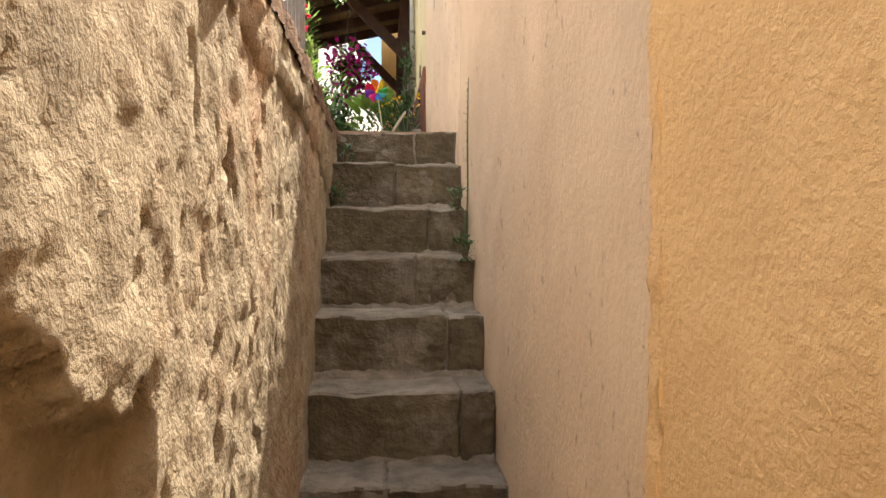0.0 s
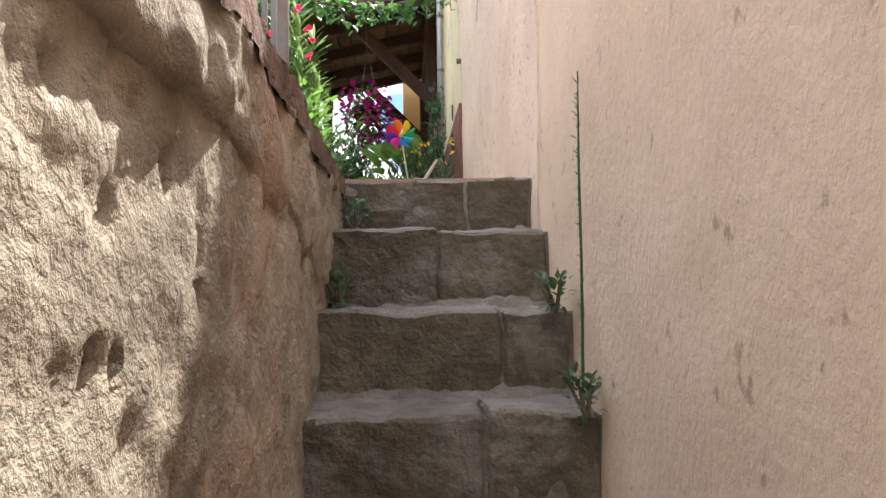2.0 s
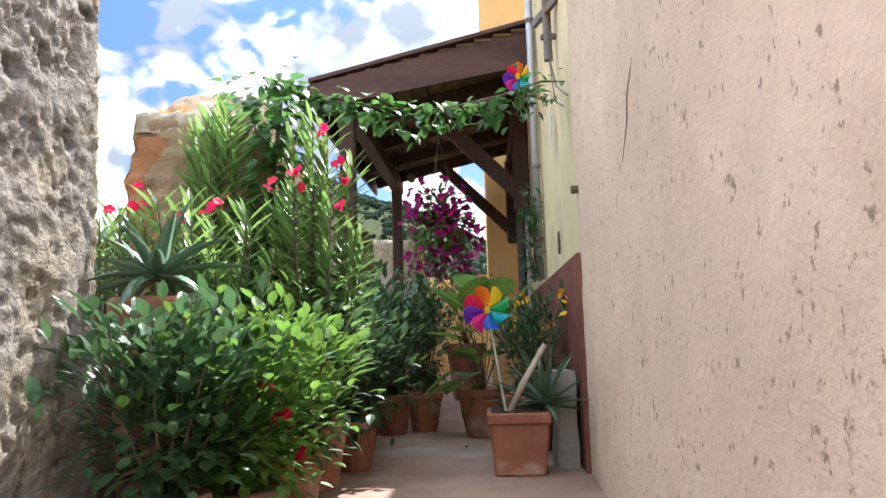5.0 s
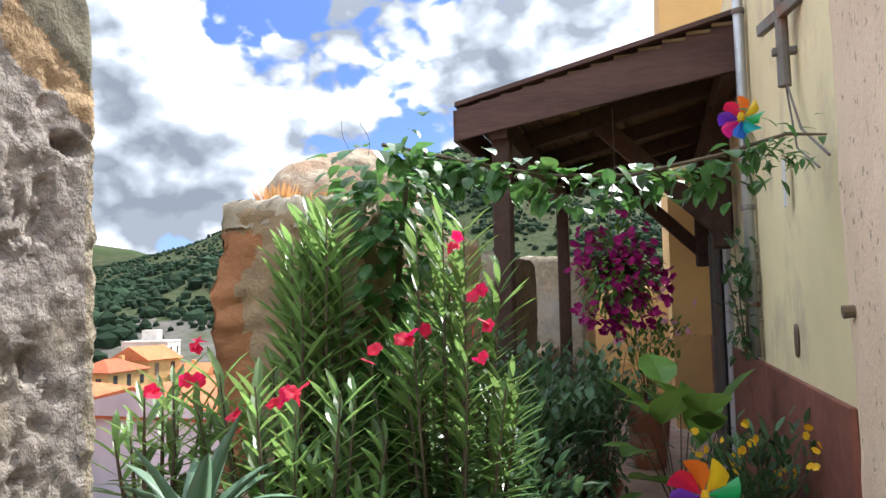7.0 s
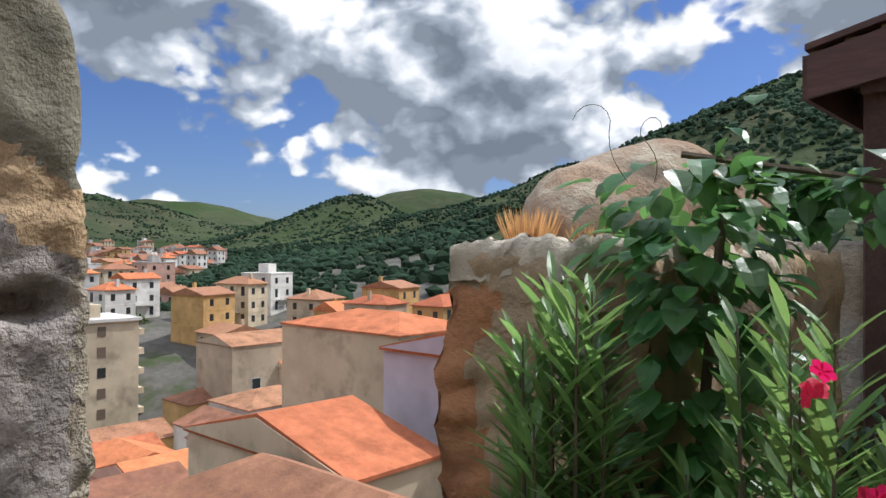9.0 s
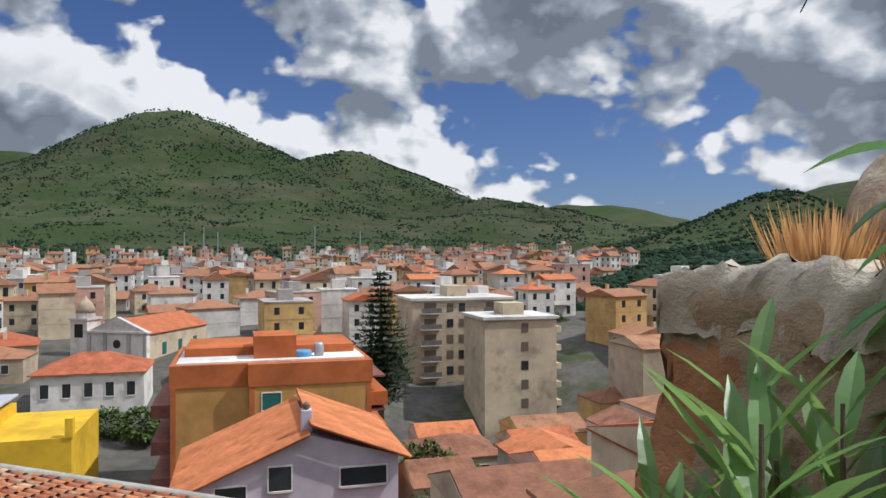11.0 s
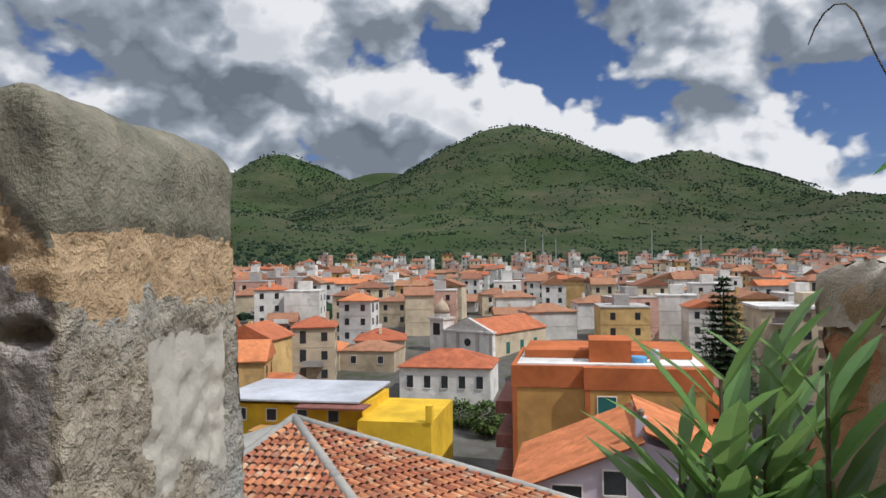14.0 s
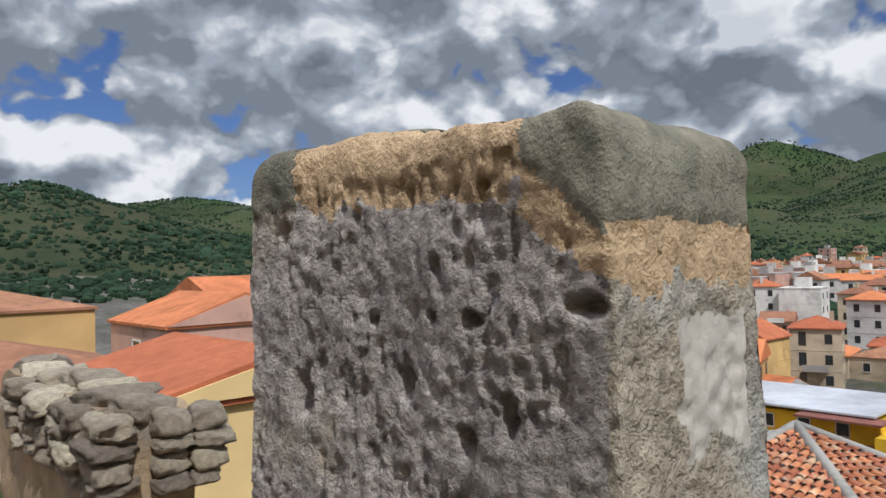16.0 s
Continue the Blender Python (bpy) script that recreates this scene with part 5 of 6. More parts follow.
# ---- the awning ----
def awning():
    a = thing("awning", "dark brown timber awning on posts and brackets", "awning", (0.3, 9.8, FLOOR))
    zl, zr, xl, xr = 4.22, 4.62, -0.69, 1.06
    y0, y1 = 9.80, 13.3

    def roofz(x):
        return zl + (zr - zl) * (x - xl) / (xr - xl)
    bm = bmesh.new()
    vs = [(xl, y0, zl), (xr, y0 + 0.06, zr), (xr, y0 + 0.06, zr - 0.30), (xl, y0, zl - 0.20)]
    f = [bm.verts.new(v) for v in vs]
    b = [bm.verts.new((v[0], v[1] + 0.035, v[2])) for v in vs]
    bm.faces.new(f); bm.faces.new(list(reversed(b)))
    for k in range(4):
        bm.faces.new((f[k], b[k], b[(k + 1) % 4], f[(k + 1) % 4]))
    bmesh.ops.recalc_face_normals(bm, faces=bm.faces)
    part("fascia", bm, TIMBER_END, a, "mid brown fascia board")
    bm = bmesh.new()
    box(bm, xl - 0.03, y0 + 0.04, zl - 0.2, xl, y1, zl + 0.01)
    part("side_fascia", bm, TIMBER_END, a)
    k = 0
    x = xl
    while x < xr - 0.02:
        w = 0.145
        part("roof_board", beam(bmesh.new(), (x + w / 2, y0 + 0.04, roofz(x + w / 2) + 0.0), (x + w / 2, y1, roofz(x + w / 2)), w - 0.008, 0.022, 0.002), BOARD, a)
        x += w
    part("roof_cover", beam(bmesh.new(), ((xl + xr) / 2, y0 + 0.01, (zl + zr) / 2 + 0.035), ((xl + xr) / 2, y1, (zl + zr) / 2 + 0.035), 0.01, 0.01), TIMBER, a)
    for y in (9.95, 10.75, 11.55, 12.35, 13.1):
        part("rafter", beam(bmesh.new(), (xl + 0.02, y, zl - 0.09), (xr, y, zr - 0.09), 0.08, 0.13), TIMBER, a)
    part("edge_beam", beam(bmesh.new(), (-0.42, y0 + 0.05, 4.10), (-0.42, y1, 4.10), 0.12, 0.17), TIMBER, a)
    part("wall_plate", beam(bmesh.new(), (1.0, y0 + 0.1, 4.36), (1.0, y1, 4.36), 0.1, 0.16), TIMBER, a)
    for y in (9.96, 13.1):
        part("post", boxed(-0.48, y - 0.06, FLOOR, -0.36, y + 0.06, 4.05, 0.01), TIMBER, a)
    for y in (10.72, 13.0):
        part("bracket_post", boxed(0.92, y - 0.06, 3.31, 1.06, y + 0.06, 4.32, 0.02), TIMBER, a)
        part("bracket_strut", beam(bmesh.new(), (0.98, y, 3.46), (0.18, y, 4.26), 0.09, 0.13), TIMBER, a)
    sp = part("spotlight", lathe([(0.02, 0), (0.05, 0.02), (0.055, 0.09), (0.045, 0.1)], 12), IRON, a)
    sp.matrix_parent_inverse = a.matrix_basis.inverted()
    sp.matrix_basis = pose(-0.2, 12.8, 4.1, 90, 0, 0)
    return a


awning()
cover = bmesh.new()
vs = [cover.verts.new(p) for p in ((-0.70, 9.80, 4.245), (1.07, 9.80, 4.65), (1.07, 13.32, 4.65), (-0.70, 13.32, 4.245))]
f = cover.faces.new(vs)
g = bmesh.ops.extrude_face_region(cover, geom=[f])
bmesh.ops.translate(cover, vec=(0, 0, 0.03), verts=[v for v in g["geom"] if isinstance(v, bmesh.types.BMVert)])
bmesh.ops.recalc_face_normals(cover, faces=cover.faces)
solo("awning_sheet", cover, TIMBER_END, "brown sheet covering the timber awning", "roof")

# piers of the old wall further along, and the door
for nm, q, z in (("old_pier", [(-0.60, 10.6), (-0.58, 12.2), (-1.2, 12.2), (-1.2, 10.6)], 3.36), ("old_pier", [(-0.30, 14.0), (-0.28, 15.2), (-1.1, 15.2), (-1.1, 14.0)], 3.55)):
    solo(nm, rough_prism(q, 1.4, z, (0.05, 0.1, 0.1, 0.05, 0.06), 0.035, 3.0, rnd=0.07), MERLON_END, "old masonry pier of the terrace wall", "wall", kind="structure", smooth=True)
solo("parapet_low", rough_prism([(-0.62, 9.2), (-0.62, 16.3), (-1.1, 16.3), (-1.1, 9.2)], 1.4, 2.45, (0.08, 0.2, 0.2, 0.2, 0.1), 0.03, 3.0), OCHRE, "low ochre parapet along the terrace edge", "wall", kind="structure", smooth=True)
door = tagged(new("door_1"), "closed dark metal grille door in a pale reveal", "door", kind="structure")
part("reveal", boxed(1.056, 11.3, FLOOR, 1.09, 13.0, 3.75), WHITEISH, door, "pale painted reveal")
part("door_leaf", boxed(1.036, 11.6, FLOOR, 1.058, 12.7, 3.62), DARK, door)
for k in range(9):
    part("grille_bar", boxed(1.018, 11.66 + k * 0.12, FLOOR + 0.05, 1.034, 11.685 + k * 0.12, 3.58), IRON, door)

# the zinc pipe, fittings and small things on the house wall
v, f = [], []
tube(v, f, [(1.045, 9.72, 2.62), (1.045, 9.72, 5.2)], [0.03, 0.03], 10)
pipe = solo("downpipe", (v, f), ZINC, "grey zinc downpipe on the house wall", "pipe", smooth=True)
for z in (2.9, 3.45, 4.0, 4.6):
    part("pipe_clip", lathe([(0.036, z), (0.038, z + 0.012), (0.036, z + 0.03)], 10, (1.045, 9.72, 0)), IRON, pipe)
ib = thing("wall_bracket", "rusty iron line bracket on the wall", "bracket", (1.08, 8.36, 3.8))
v, f = [], []
tube(v, f, [(1.04, 8.36, 3.76), (1.04, 8.36, 4.3)], [0.026, 0.024], 10)
part("tube", (v, f), IRON, ib)
part("arm", beam(bmesh.new(), (1.09, 8.2, 4.06), (0.98, 8.5, 4.04), 0.03, 0.05, 0.004), IRON, ib)
part("arm", beam(bmesh.new(), (1.09, 8.36, 3.9), (1.0, 8.36, 3.9), 0.03, 0.03, 0.004), IRON, ib)
v, f = [], []
tube(v, f, [(1.045, 8.36, 3.78), (1.06, 8.2, 3.55), (1.07, 7.85, 3.38)], [0.005, 0.005, 0.005], 5)
tube(v, f, [(1.05, 8.40, 3.78), (1.06, 8.3, 3.5), (1.06, 7.95, 3.36)], [0.004, 0.004, 0.004], 5)
part("cord", (v, f), IRON, ib)
tag_ = thing("paper_strip", "pale paper strip hanging by the vine", "paper", (1.06, 8.6, 3.4))
part("strip", boxed(1.058, 8.58, 3.32, 1.062, 8.64, 3.52), plain("pale paper", (0.7, 0.72, 0.75)), tag_)
plate = lathe([(0.025, 0.0), (0.03, 0.004), (0.028, 0.012)], 18)
pl = solo("oval_plate", plate, SHUTTER, "small brown oval plate on the wall", "plate")
pl.matrix_basis = Matrix.Translation((1.088, 8.67, 2.76)) @ Euler((0, radians(-90), 0)).to_matrix().to_4x4() @ Matrix.Diagonal((2.4, 1, 1, 1))
v, f = [], []
tube(v, f, [(1.12, 7.72, 2.89), (1.05, 7.72, 2.885)], [0.016, 0.02], 8)
solo("wall_peg", (v, f), BARK, "short brown peg in the wall", "peg")
v, f = [], []
tube(v, f, [(1.082, 6.27, 3.40), (1.079, 6.25, 3.2), (1.081, 6.31, 3.07), (1.079, 6.42, 3.0), (1.08, 6.53, 2.93), (1.079, 6.55, 2.85), (1.083, 6.67, 2.76)], [0.0015, 0.0025, 0.002, 0.003, 0.002, 0.0022, 0.001], 5)
solo("plaster_crack", (v, f), COPING, "thin brown crack in the stucco", "crack", kind="structure")


# ---- pots ----
def pot(x, y, z, r, h, label, square=False, group="plant pots"):
    p = thing("plant_pot", label, "pot", (x, y, z), group=group)
    if square:
        b = bmesh.new()
        box(b, x - r * 0.8, y - r * 0.8, z, x + r * 0.8, y + r * 0.8, z + h * 0.84, 0.01)
        for q in b.verts:
            if q.co.z > z + h * 0.5:
                q.co.x += (q.co.x - x) * 0.16
                q.co.y += (q.co.y - y) * 0.16
        part("body", b, CLAY, p)
        part("rim", boxed(x - r, y - r, z + h * 0.82, x + r, y + r, z + h, 0.008), CLAY, p)
        part("soil", boxed(x - r * 0.85, y - r * 0.85, z + h - 0.02, x + r * 0.85, y + r * 0.85, z + h + 0.004), SOIL, p)
    else:
        part("body", lathe([(r * 0.62, 0), (r * 0.66, 0.01), (r * 0.92, h * 0.84), (r * 0.8, h * 0.86)], 20, (x, y, z)), CLAY, p, smooth=False)
        part("rim", lathe([(r * 0.94, h * 0.83), (r, h * 0.85), (r, h * 0.98), (r * 0.94, h), (r * 0.85, h * 0.97)], 20, (x, y, z)), CLAY, p)
        part("soil", lathe([(r * 0.84, h * 0.9), (r * 0.84, h * 0.95)], 16, (x, y, z)), SOIL, p)
    return p


# ---- plants ----
UP = Vector((0, 0, 1))


def petals(p, size, seed, n=5, whirl=3):
    """A small cluster of open five-petalled flowers."""
    rg = random.Random(seed)
    V, F = [], []
    for k in range(whirl):
        c = Vector(p) + Vector((rg.uniform(-1, 1), rg.uniform(-1, 1), rg.uniform(-0.6, 0.8))) * size * 0.7
        face = Vector((rg.uniform(-1, 1), rg.uniform(-1, 0.3), rg.uniform(0, 1))).normalized()
        s = face.orthogonal().normalized()
        t = face.cross(s)
        for j in range(n):
            a = 2 * math.pi * j / n
            leaf(V, F, c, (s * math.cos(a) + t * math.sin(a)) + face * 0.35, face, size * 0.62, size * 0.52, 0.25, 0.1, (0.7, 1.0, 0.95))
    return V, F


def oleander(x, y, z, height, spread, stems, seed, flowers, label, leaf_len=(0.10, 0.16), least=0.62):
    t = thing("oleander", label, "shrub", (x, y, z), group="oleanders")
    rg = random.Random(seed)
    V, F = [], []
    for k in range(stems):
        sv, sf = [], []
        a = 2.4 * k + rg.uniform(-0.3, 0.3)
        r = spread * math.sqrt((k + 0.5) / stems) * rg.uniform(0.8, 1.1)
        top = Vector((x + r * math.cos(a), y + r * math.sin(a), z + height * rg.uniform(least, 1.0) * (1 - 0.22 * (r / spread) ** 2)))
        base = Vector((x + 0.05 * math.cos(a), y + 0.05 * math.sin(a), z))
        pts = [base, base.lerp(top, 0.35) + Vector((r * 0.1 * math.cos(a), r * 0.1 * math.sin(a), 0)), base.lerp(top, 0.7) + Vector((r * 0.06 * math.cos(a), r * 0.06 * math.sin(a), 0)), top]
        tube(sv, sf, pts, [0.009, 0.007, 0.005, 0.002], 5)
        part("stem", (sv, sf), BARK, t)
        ln = (top - base).length
        d0 = (top - pts[2]).normalized()
        n = int(ln / 0.022)
        for j in range(n):
            u = 0.28 + 0.72 * j / n
            if u < 0.7:
                p = pts[1].lerp(pts[2], (u - 0.35) / 0.35) if u > 0.35 else pts[0].lerp(pts[1], u / 0.35)
            else:
                p = pts[2].lerp(pts[3], (u - 0.7) / 0.3)
            b = j * 2.1 + rg.uniform(-0.4, 0.4)
            side = Vector((math.cos(b), math.sin(b), 0))
            rise = 0.5 + 1.0 * max(0.0, (u - 0.6) / 0.4) + rg.uniform(-0.25, 0.25)
            L = rg.uniform(*leaf_len) * (0.8 if u > 0.95 else 1.0)
            leaf(V, F, p, side + d0 * rise, UP, L, L * rg.uniform(0.15, 0.2), rg.uniform(0.0, 0.22), 0.3, (0.75, 1.0, 0.7))
    part("foliage", (V, F), OLEANDER, t)
    for i, p in enumerate(flowers):
        part("flower", petals(p, 0.035, seed * 31 + i), RED_PETAL, t, "red open flowers")
    return t


oleander(-0.76, 7.02, 2.28, 0.50, 0.16, 9, 1, ((-0.62, 6.98, 2.74), (-0.65, 7.05, 2.82), (-0.7, 6.9, 2.7)), "low oleander growing in the gap of the wall")
pot(-0.40, 7.07, FLOOR, 0.16, 0.30, "large terracotta pot on the terrace floor")
oleander(-0.40, 7.12, FLOOR + 0.26, 1.02, 0.30, 26, 2, ((-0.27, 6.87, 2.72), (-0.12, 6.98, 2.80), (-0.04, 6.96, 2.84), (-0.40, 6.82, 2.66), (-0.33, 6.90, 2.70)), "tall oleander with red flowers in a pot")
pot(-0.34, 7.40, FLOOR, 0.15, 0.30, "large terracotta pot on the terrace floor")
oleander(-0.50, 7.40, FLOOR + 0.26, 1.50, 0.13, 12, 9, (), "slender oleander shoots rising above the rest", (0.12, 0.17), 0.86)
pot(-0.12, 7.55, FLOOR, 0.16, 0.30, "large terracotta pot on the terrace floor")
oleander(-0.10, 7.52, FLOOR + 0.26, 1.36, 0.26, 26, 3, ((0.07, 7.26, 2.86), (0.04, 7.30, 2.95), (-0.03, 7.34, 3.1), (0.06, 7.3, 2.78), (-0.1, 7.3, 2.84)), "tall oleander with red flowers in a pot")


def leafy(name, x, y, z, r, h, n, material, label, seed, size=(0.035, 0.06), wide=0.6, stems=9, category="shrub", sub=None):
    """A bushy pot plant: thin stems with a cloud of leaves held on them."""
    t = thing(name, label, category, (x, y, z), group="potted plants")
    rg = random.Random(seed)
    sv, sf, V, F = [], [], [], []
    tips = []
    for k in range(stems):
        a = 2.4 * k
        rr = r * math.sqrt((k + 0.3) / stems)
        top = Vector((x + rr * math.cos(a), y + rr * math.sin(a), z + h * rg.uniform(0.65, 1.0)))
        tube(sv, sf, [(x, y, z), (x + rr * 0.5 * math.cos(a), y + rr * 0.5 * math.sin(a), z + h * 0.4), top], [0.006, 0.004, 0.002], 5)
        tips.append(top)
    for i in range(n):
        tp = rg.choice(tips)
        u = 1 - 0.92 * rg.random() ** 1.5
        p = Vector((x, y, z)).lerp(tp, u) + Vector((rg.gauss(0, 1), rg.gauss(0, 1), rg.gauss(0, 0.8))) * r * 0.28
        p.z = max(p.z, z - 0.10)
        d = (p - Vector((x, y, z + h * 0.3))).normalized() + Vector((rg.uniform(-1, 1), rg.uniform(-1, 1), rg.uniform(-0.4, 0.9))) * 0.8
        L = rg.uniform(*size)
        leaf(V, F, p, d, UP, L, L * wide, rg.uniform(0, 0.4), 0.2, (0.8, 1.0, 0.7))
    part("framework", (sv, sf), BARK, t)
    part("foliage", (V, F), material, t)
    return t


shrub = leafy("green_shrub", -0.10, 6.62, FLOOR + 0.18, 0.30, 0.48, 2300, SHRUB, "bright green small-leaved shrub in a pot", 5)
for i, p in enumerate(((0.05, 6.5, 2.02), (0.08, 6.62, 1.9), (0.02, 6.45, 2.1))):
    part("flower", petals(p, 0.03, 70 + i), RED_PETAL, shrub, "red open flowers")
pot(-0.10, 6.62, FLOOR, 0.13, 0.2, "terracotta pot in the row along the terrace")
for i, (x, y) in enumerate(((-0.22, 6.34), (-0.16, 6.98), (-0.12, 7.28), (-0.02, 7.98))):
    pot(x, y, FLOOR, 0.12, 0.24, "terracotta pot in the row along the terrace")
    leafy("pot_plant", x, y, FLOOR + 0.2, 0.25, (0.5, 0.42, 0.5, 0.6)[i], 1000, (DEEP, SHRUB, DEEP, DEEP)[i], "leafy green pot plant beside the terrace wall", 20 + i, (0.04, 0.08), 0.5)
for i, (x, y, r, h) in enumerate(((-0.1, 8.5, 0.24, 0.75), (-0.3, 9.0, 0.26, 0.9), (0.0, 9.2, 0.2, 0.7), (-0.25, 9.7, 0.22, 0.7), (0.15, 9.9, 0.2, 0.8), (-0.3, 10.6, 0.24, 0.9))):
    pot(x, y, FLOOR, 0.14, 0.26, "terracotta pot in the shade under the awning")
    leafy("pot_plant", x, y, FLOOR + 0.22, r, h, 520, DEEP, "dark green pot plant in the shade", 40 + i, (0.05, 0.10), 0.45)
pot(0.20, 9.35, FLOOR, 0.13, 0.26, "terracotta pot in the shade under the awning")
leafy("pot_plant", 0.20, 9.35, FLOOR + 0.22, 0.17, 0.85, 420, DEEP, "small glossy dark green pot plant", 52, (0.04, 0.07), 0.5)
pot(0.60, 9.05, FLOOR, 0.17, 0.3, "terracotta pot beside the house wall")
leafy("broad_leaf_plant", 0.60, 9.05, FLOOR + 0.26, 0.30, 0.66, 26, SHRUB, "broad-leaved green plant in a pot", 61, (0.20, 0.30), 0.75, 8)
pot(0.86, 8.45, FLOOR, 0.16, 0.3, "terracotta pot beside the house wall")
yel = leafy("yellow_flower_plant", 0.86, 8.45, FLOOR + 0.26, 0.24, 0.55, 620, DEEP, "green pot plant with small yellow flowers", 62, (0.05, 0.09), 0.3)
rg = random.Random(17)
for i in range(16):
    part("flower", petals((0.86 + rg.uniform(-0.24, 0.2), 8.38 + rg.uniform(-0.2, 0.15), 2.28 + rg.uniform(-0.08, 0.16)), 0.028, 90 + i, 6, 2), YELLOW, yel, "small yellow flowers")


def spiky(name, x, y, z, n, length, width, material, label, seed, low=0.2, droop=0.25):
    """A rosette of thick pointed leaves."""
    t = thing(name, label, "succulent", (x, y, z), group="potted plants")
    rg = random.Random(seed)
    for k in range(n):
        a = 2.4 * k
        e = low + (1.25 - low) * (k / n) + rg.uniform(-0.1, 0.1)
        d = Vector((math.cos(a) * math.cos(e), math.sin(a) * math.cos(e), math.sin(e)))
        s = d.cross(UP).normalized()
        u = s.cross(d)
        V, F = [], []
        L, W = length * rg.uniform(0.75, 1.1), width
        rows = []
        for j in range(7):
            q = j / 6
            c = Vector((x, y, z)) + d * L * q - UP * droop * L * q * q * (1.2 - e * 0.6)
            w = W * (1 - q) ** 0.7 * (0.75 + 0.5 * min(1, q * 4)) / 2 + 0.001
            b = len(V)
            V.extend((c + s * w + u * w * 0.45, c - u * w * 0.35, c - s * w + u * w * 0.45, c + u * w * 0.1))
            if j:
                for m in range(4):
                    F.append((b - 4 + m, b - 4 + (m + 1) % 4, b + (m + 1) % 4, b + m))
        part("leaf", (V, F), material, t, smooth=True)
    return t


pot(-0.42, 6.70, FLOOR, 0.15, 0.78, "tall terracotta planter by the merlon")
spiky("aloe", -0.42, 6.69, FLOOR + 0.84, 22, 0.34, 0.055, ALOE, "grey green aloe rosette in a tall planter", 7, -0.1, 0.35)
pot(0.77, 7.85, FLOOR, 0.145, 0.28, "square terracotta pot against the house wall", True)
spiky("spiky_plant", 0.90, 7.86, FLOOR + 0.30, 24, 0.34, 0.032, ALOE, "spiky dark green rosette on a bent stem", 8, 0.0, 0.15)
stick = thing("leaning_stem", "pale bare stem leaning out of the pot", "stem", (0.7, 7.8, FLOOR + 0.26))
v, f = [], []
tube(v, f, [(0.72, 7.78, FLOOR + 0.26), (0.80, 7.74, FLOOR + 0.42), (0.90, 7.76, FLOOR + 0.58)], [0.016, 0.015, 0.012], 7)
part("stem", (v, f), PALE_STONE, stick, smooth=True)
rocky = rough_prism([(0.95, 7.9), (1.05, 7.9), (1.05, 8.1), (0.95, 8.1)], FLOOR, FLOOR + 0.45, (0.05, 0.05, 0.05, 0.05, 0.05), 0.008, 5.0, rnd=0.01)
solo("slate_slab", rocky, CEMENT, "grey stone slab leaning by the wall", "slab")


def pinwheel(x, y, z, r, face, label, stick_to=None, seed=1):
    """A toy windmill: eight bent sails of coloured film on a hub."""
    t = thing("pinwheel", label, "pinwheel", (x, y, z), group="pinwheels")
    cols = [plain("pinwheel " + n, c, 0.4, 0.3) for n, c in (("red", (0.65, 0.02, 0.04)), ("orange", (0.75, 0.22, 0.02)), ("yellow", (0.75, 0.55, 0.02)), ("green", (0.02, 0.35, 0.10)), ("teal", (0.01, 0.35, 0.40)), ("blue", (0.02, 0.12, 0.55)), ("pink", (0.65, 0.02, 0.20)), ("violet", (0.15, 0.03, 0.40)))]
    n = Vector(face).normalized()
    s = n.cross(UP).normalized()
    u = s.cross(n)
    c = Vector((x, y, z))
    for k in range(8):
        a = 2 * math.pi * k / 8 + 0.2 * seed
        V, F = [], []
        for i in range(5):
            q = i / 4
            for j in range(4):
                w = j / 3
                ang = a + w * 1.0 * (0.25 + 0.6 * math.sin(q * 2.4))
                rad = r * q * (1 - 0.18 * w)
                V.append(c + (s * math.cos(ang) + u * math.sin(ang)) * rad + n * (r * 0.5 * math.sin(w * 2.6) * q + 0.01 * k / 8))
        for i in range(4):
            for j in range(3):
                b = i * 4 + j
                F.append((b, b + 1, b + 5, b + 4))
        part("sail", (V, F), cols[k], t, smooth=True)
    part("hub", lathe([(0.012, -0.012), (0.014, 0), (0.008, 0.02)], 10, (x + n.x * 0.02, y + n.y * 0.02, z)), cols[2], t)
    if stick_to:
        v, f = [], []
        tube(v, f, [c - n * 0.01, stick_to], [0.005, 0.006], 6)
        part("stick", (v, f), plain("pale pinwheel stick", (0.65, 0.70, 0.62)), t)
    return t


pinwheel(0.645, 7.70, 2.34, 0.115, (-0.1, -1, 0.25), "rainbow pinwheel on a stick in the pot", (0.72, 7.80, FLOOR + 0.24), 1)
pinwheel(0.86, 8.18, 3.60, 0.085, (-0.4, -1, 0.0), "rainbow pinwheel hanging in the vine", None, 3)
v, f = [], []
tube(v, f, [(0.86, 8.19, 3.62), (0.86, 8.15, 3.42)], [0.004, 0.004], 5)
solo("pinwheel_wire", (v, f), IRON, "thin wire holding a pinwheel in the vine", "wire")


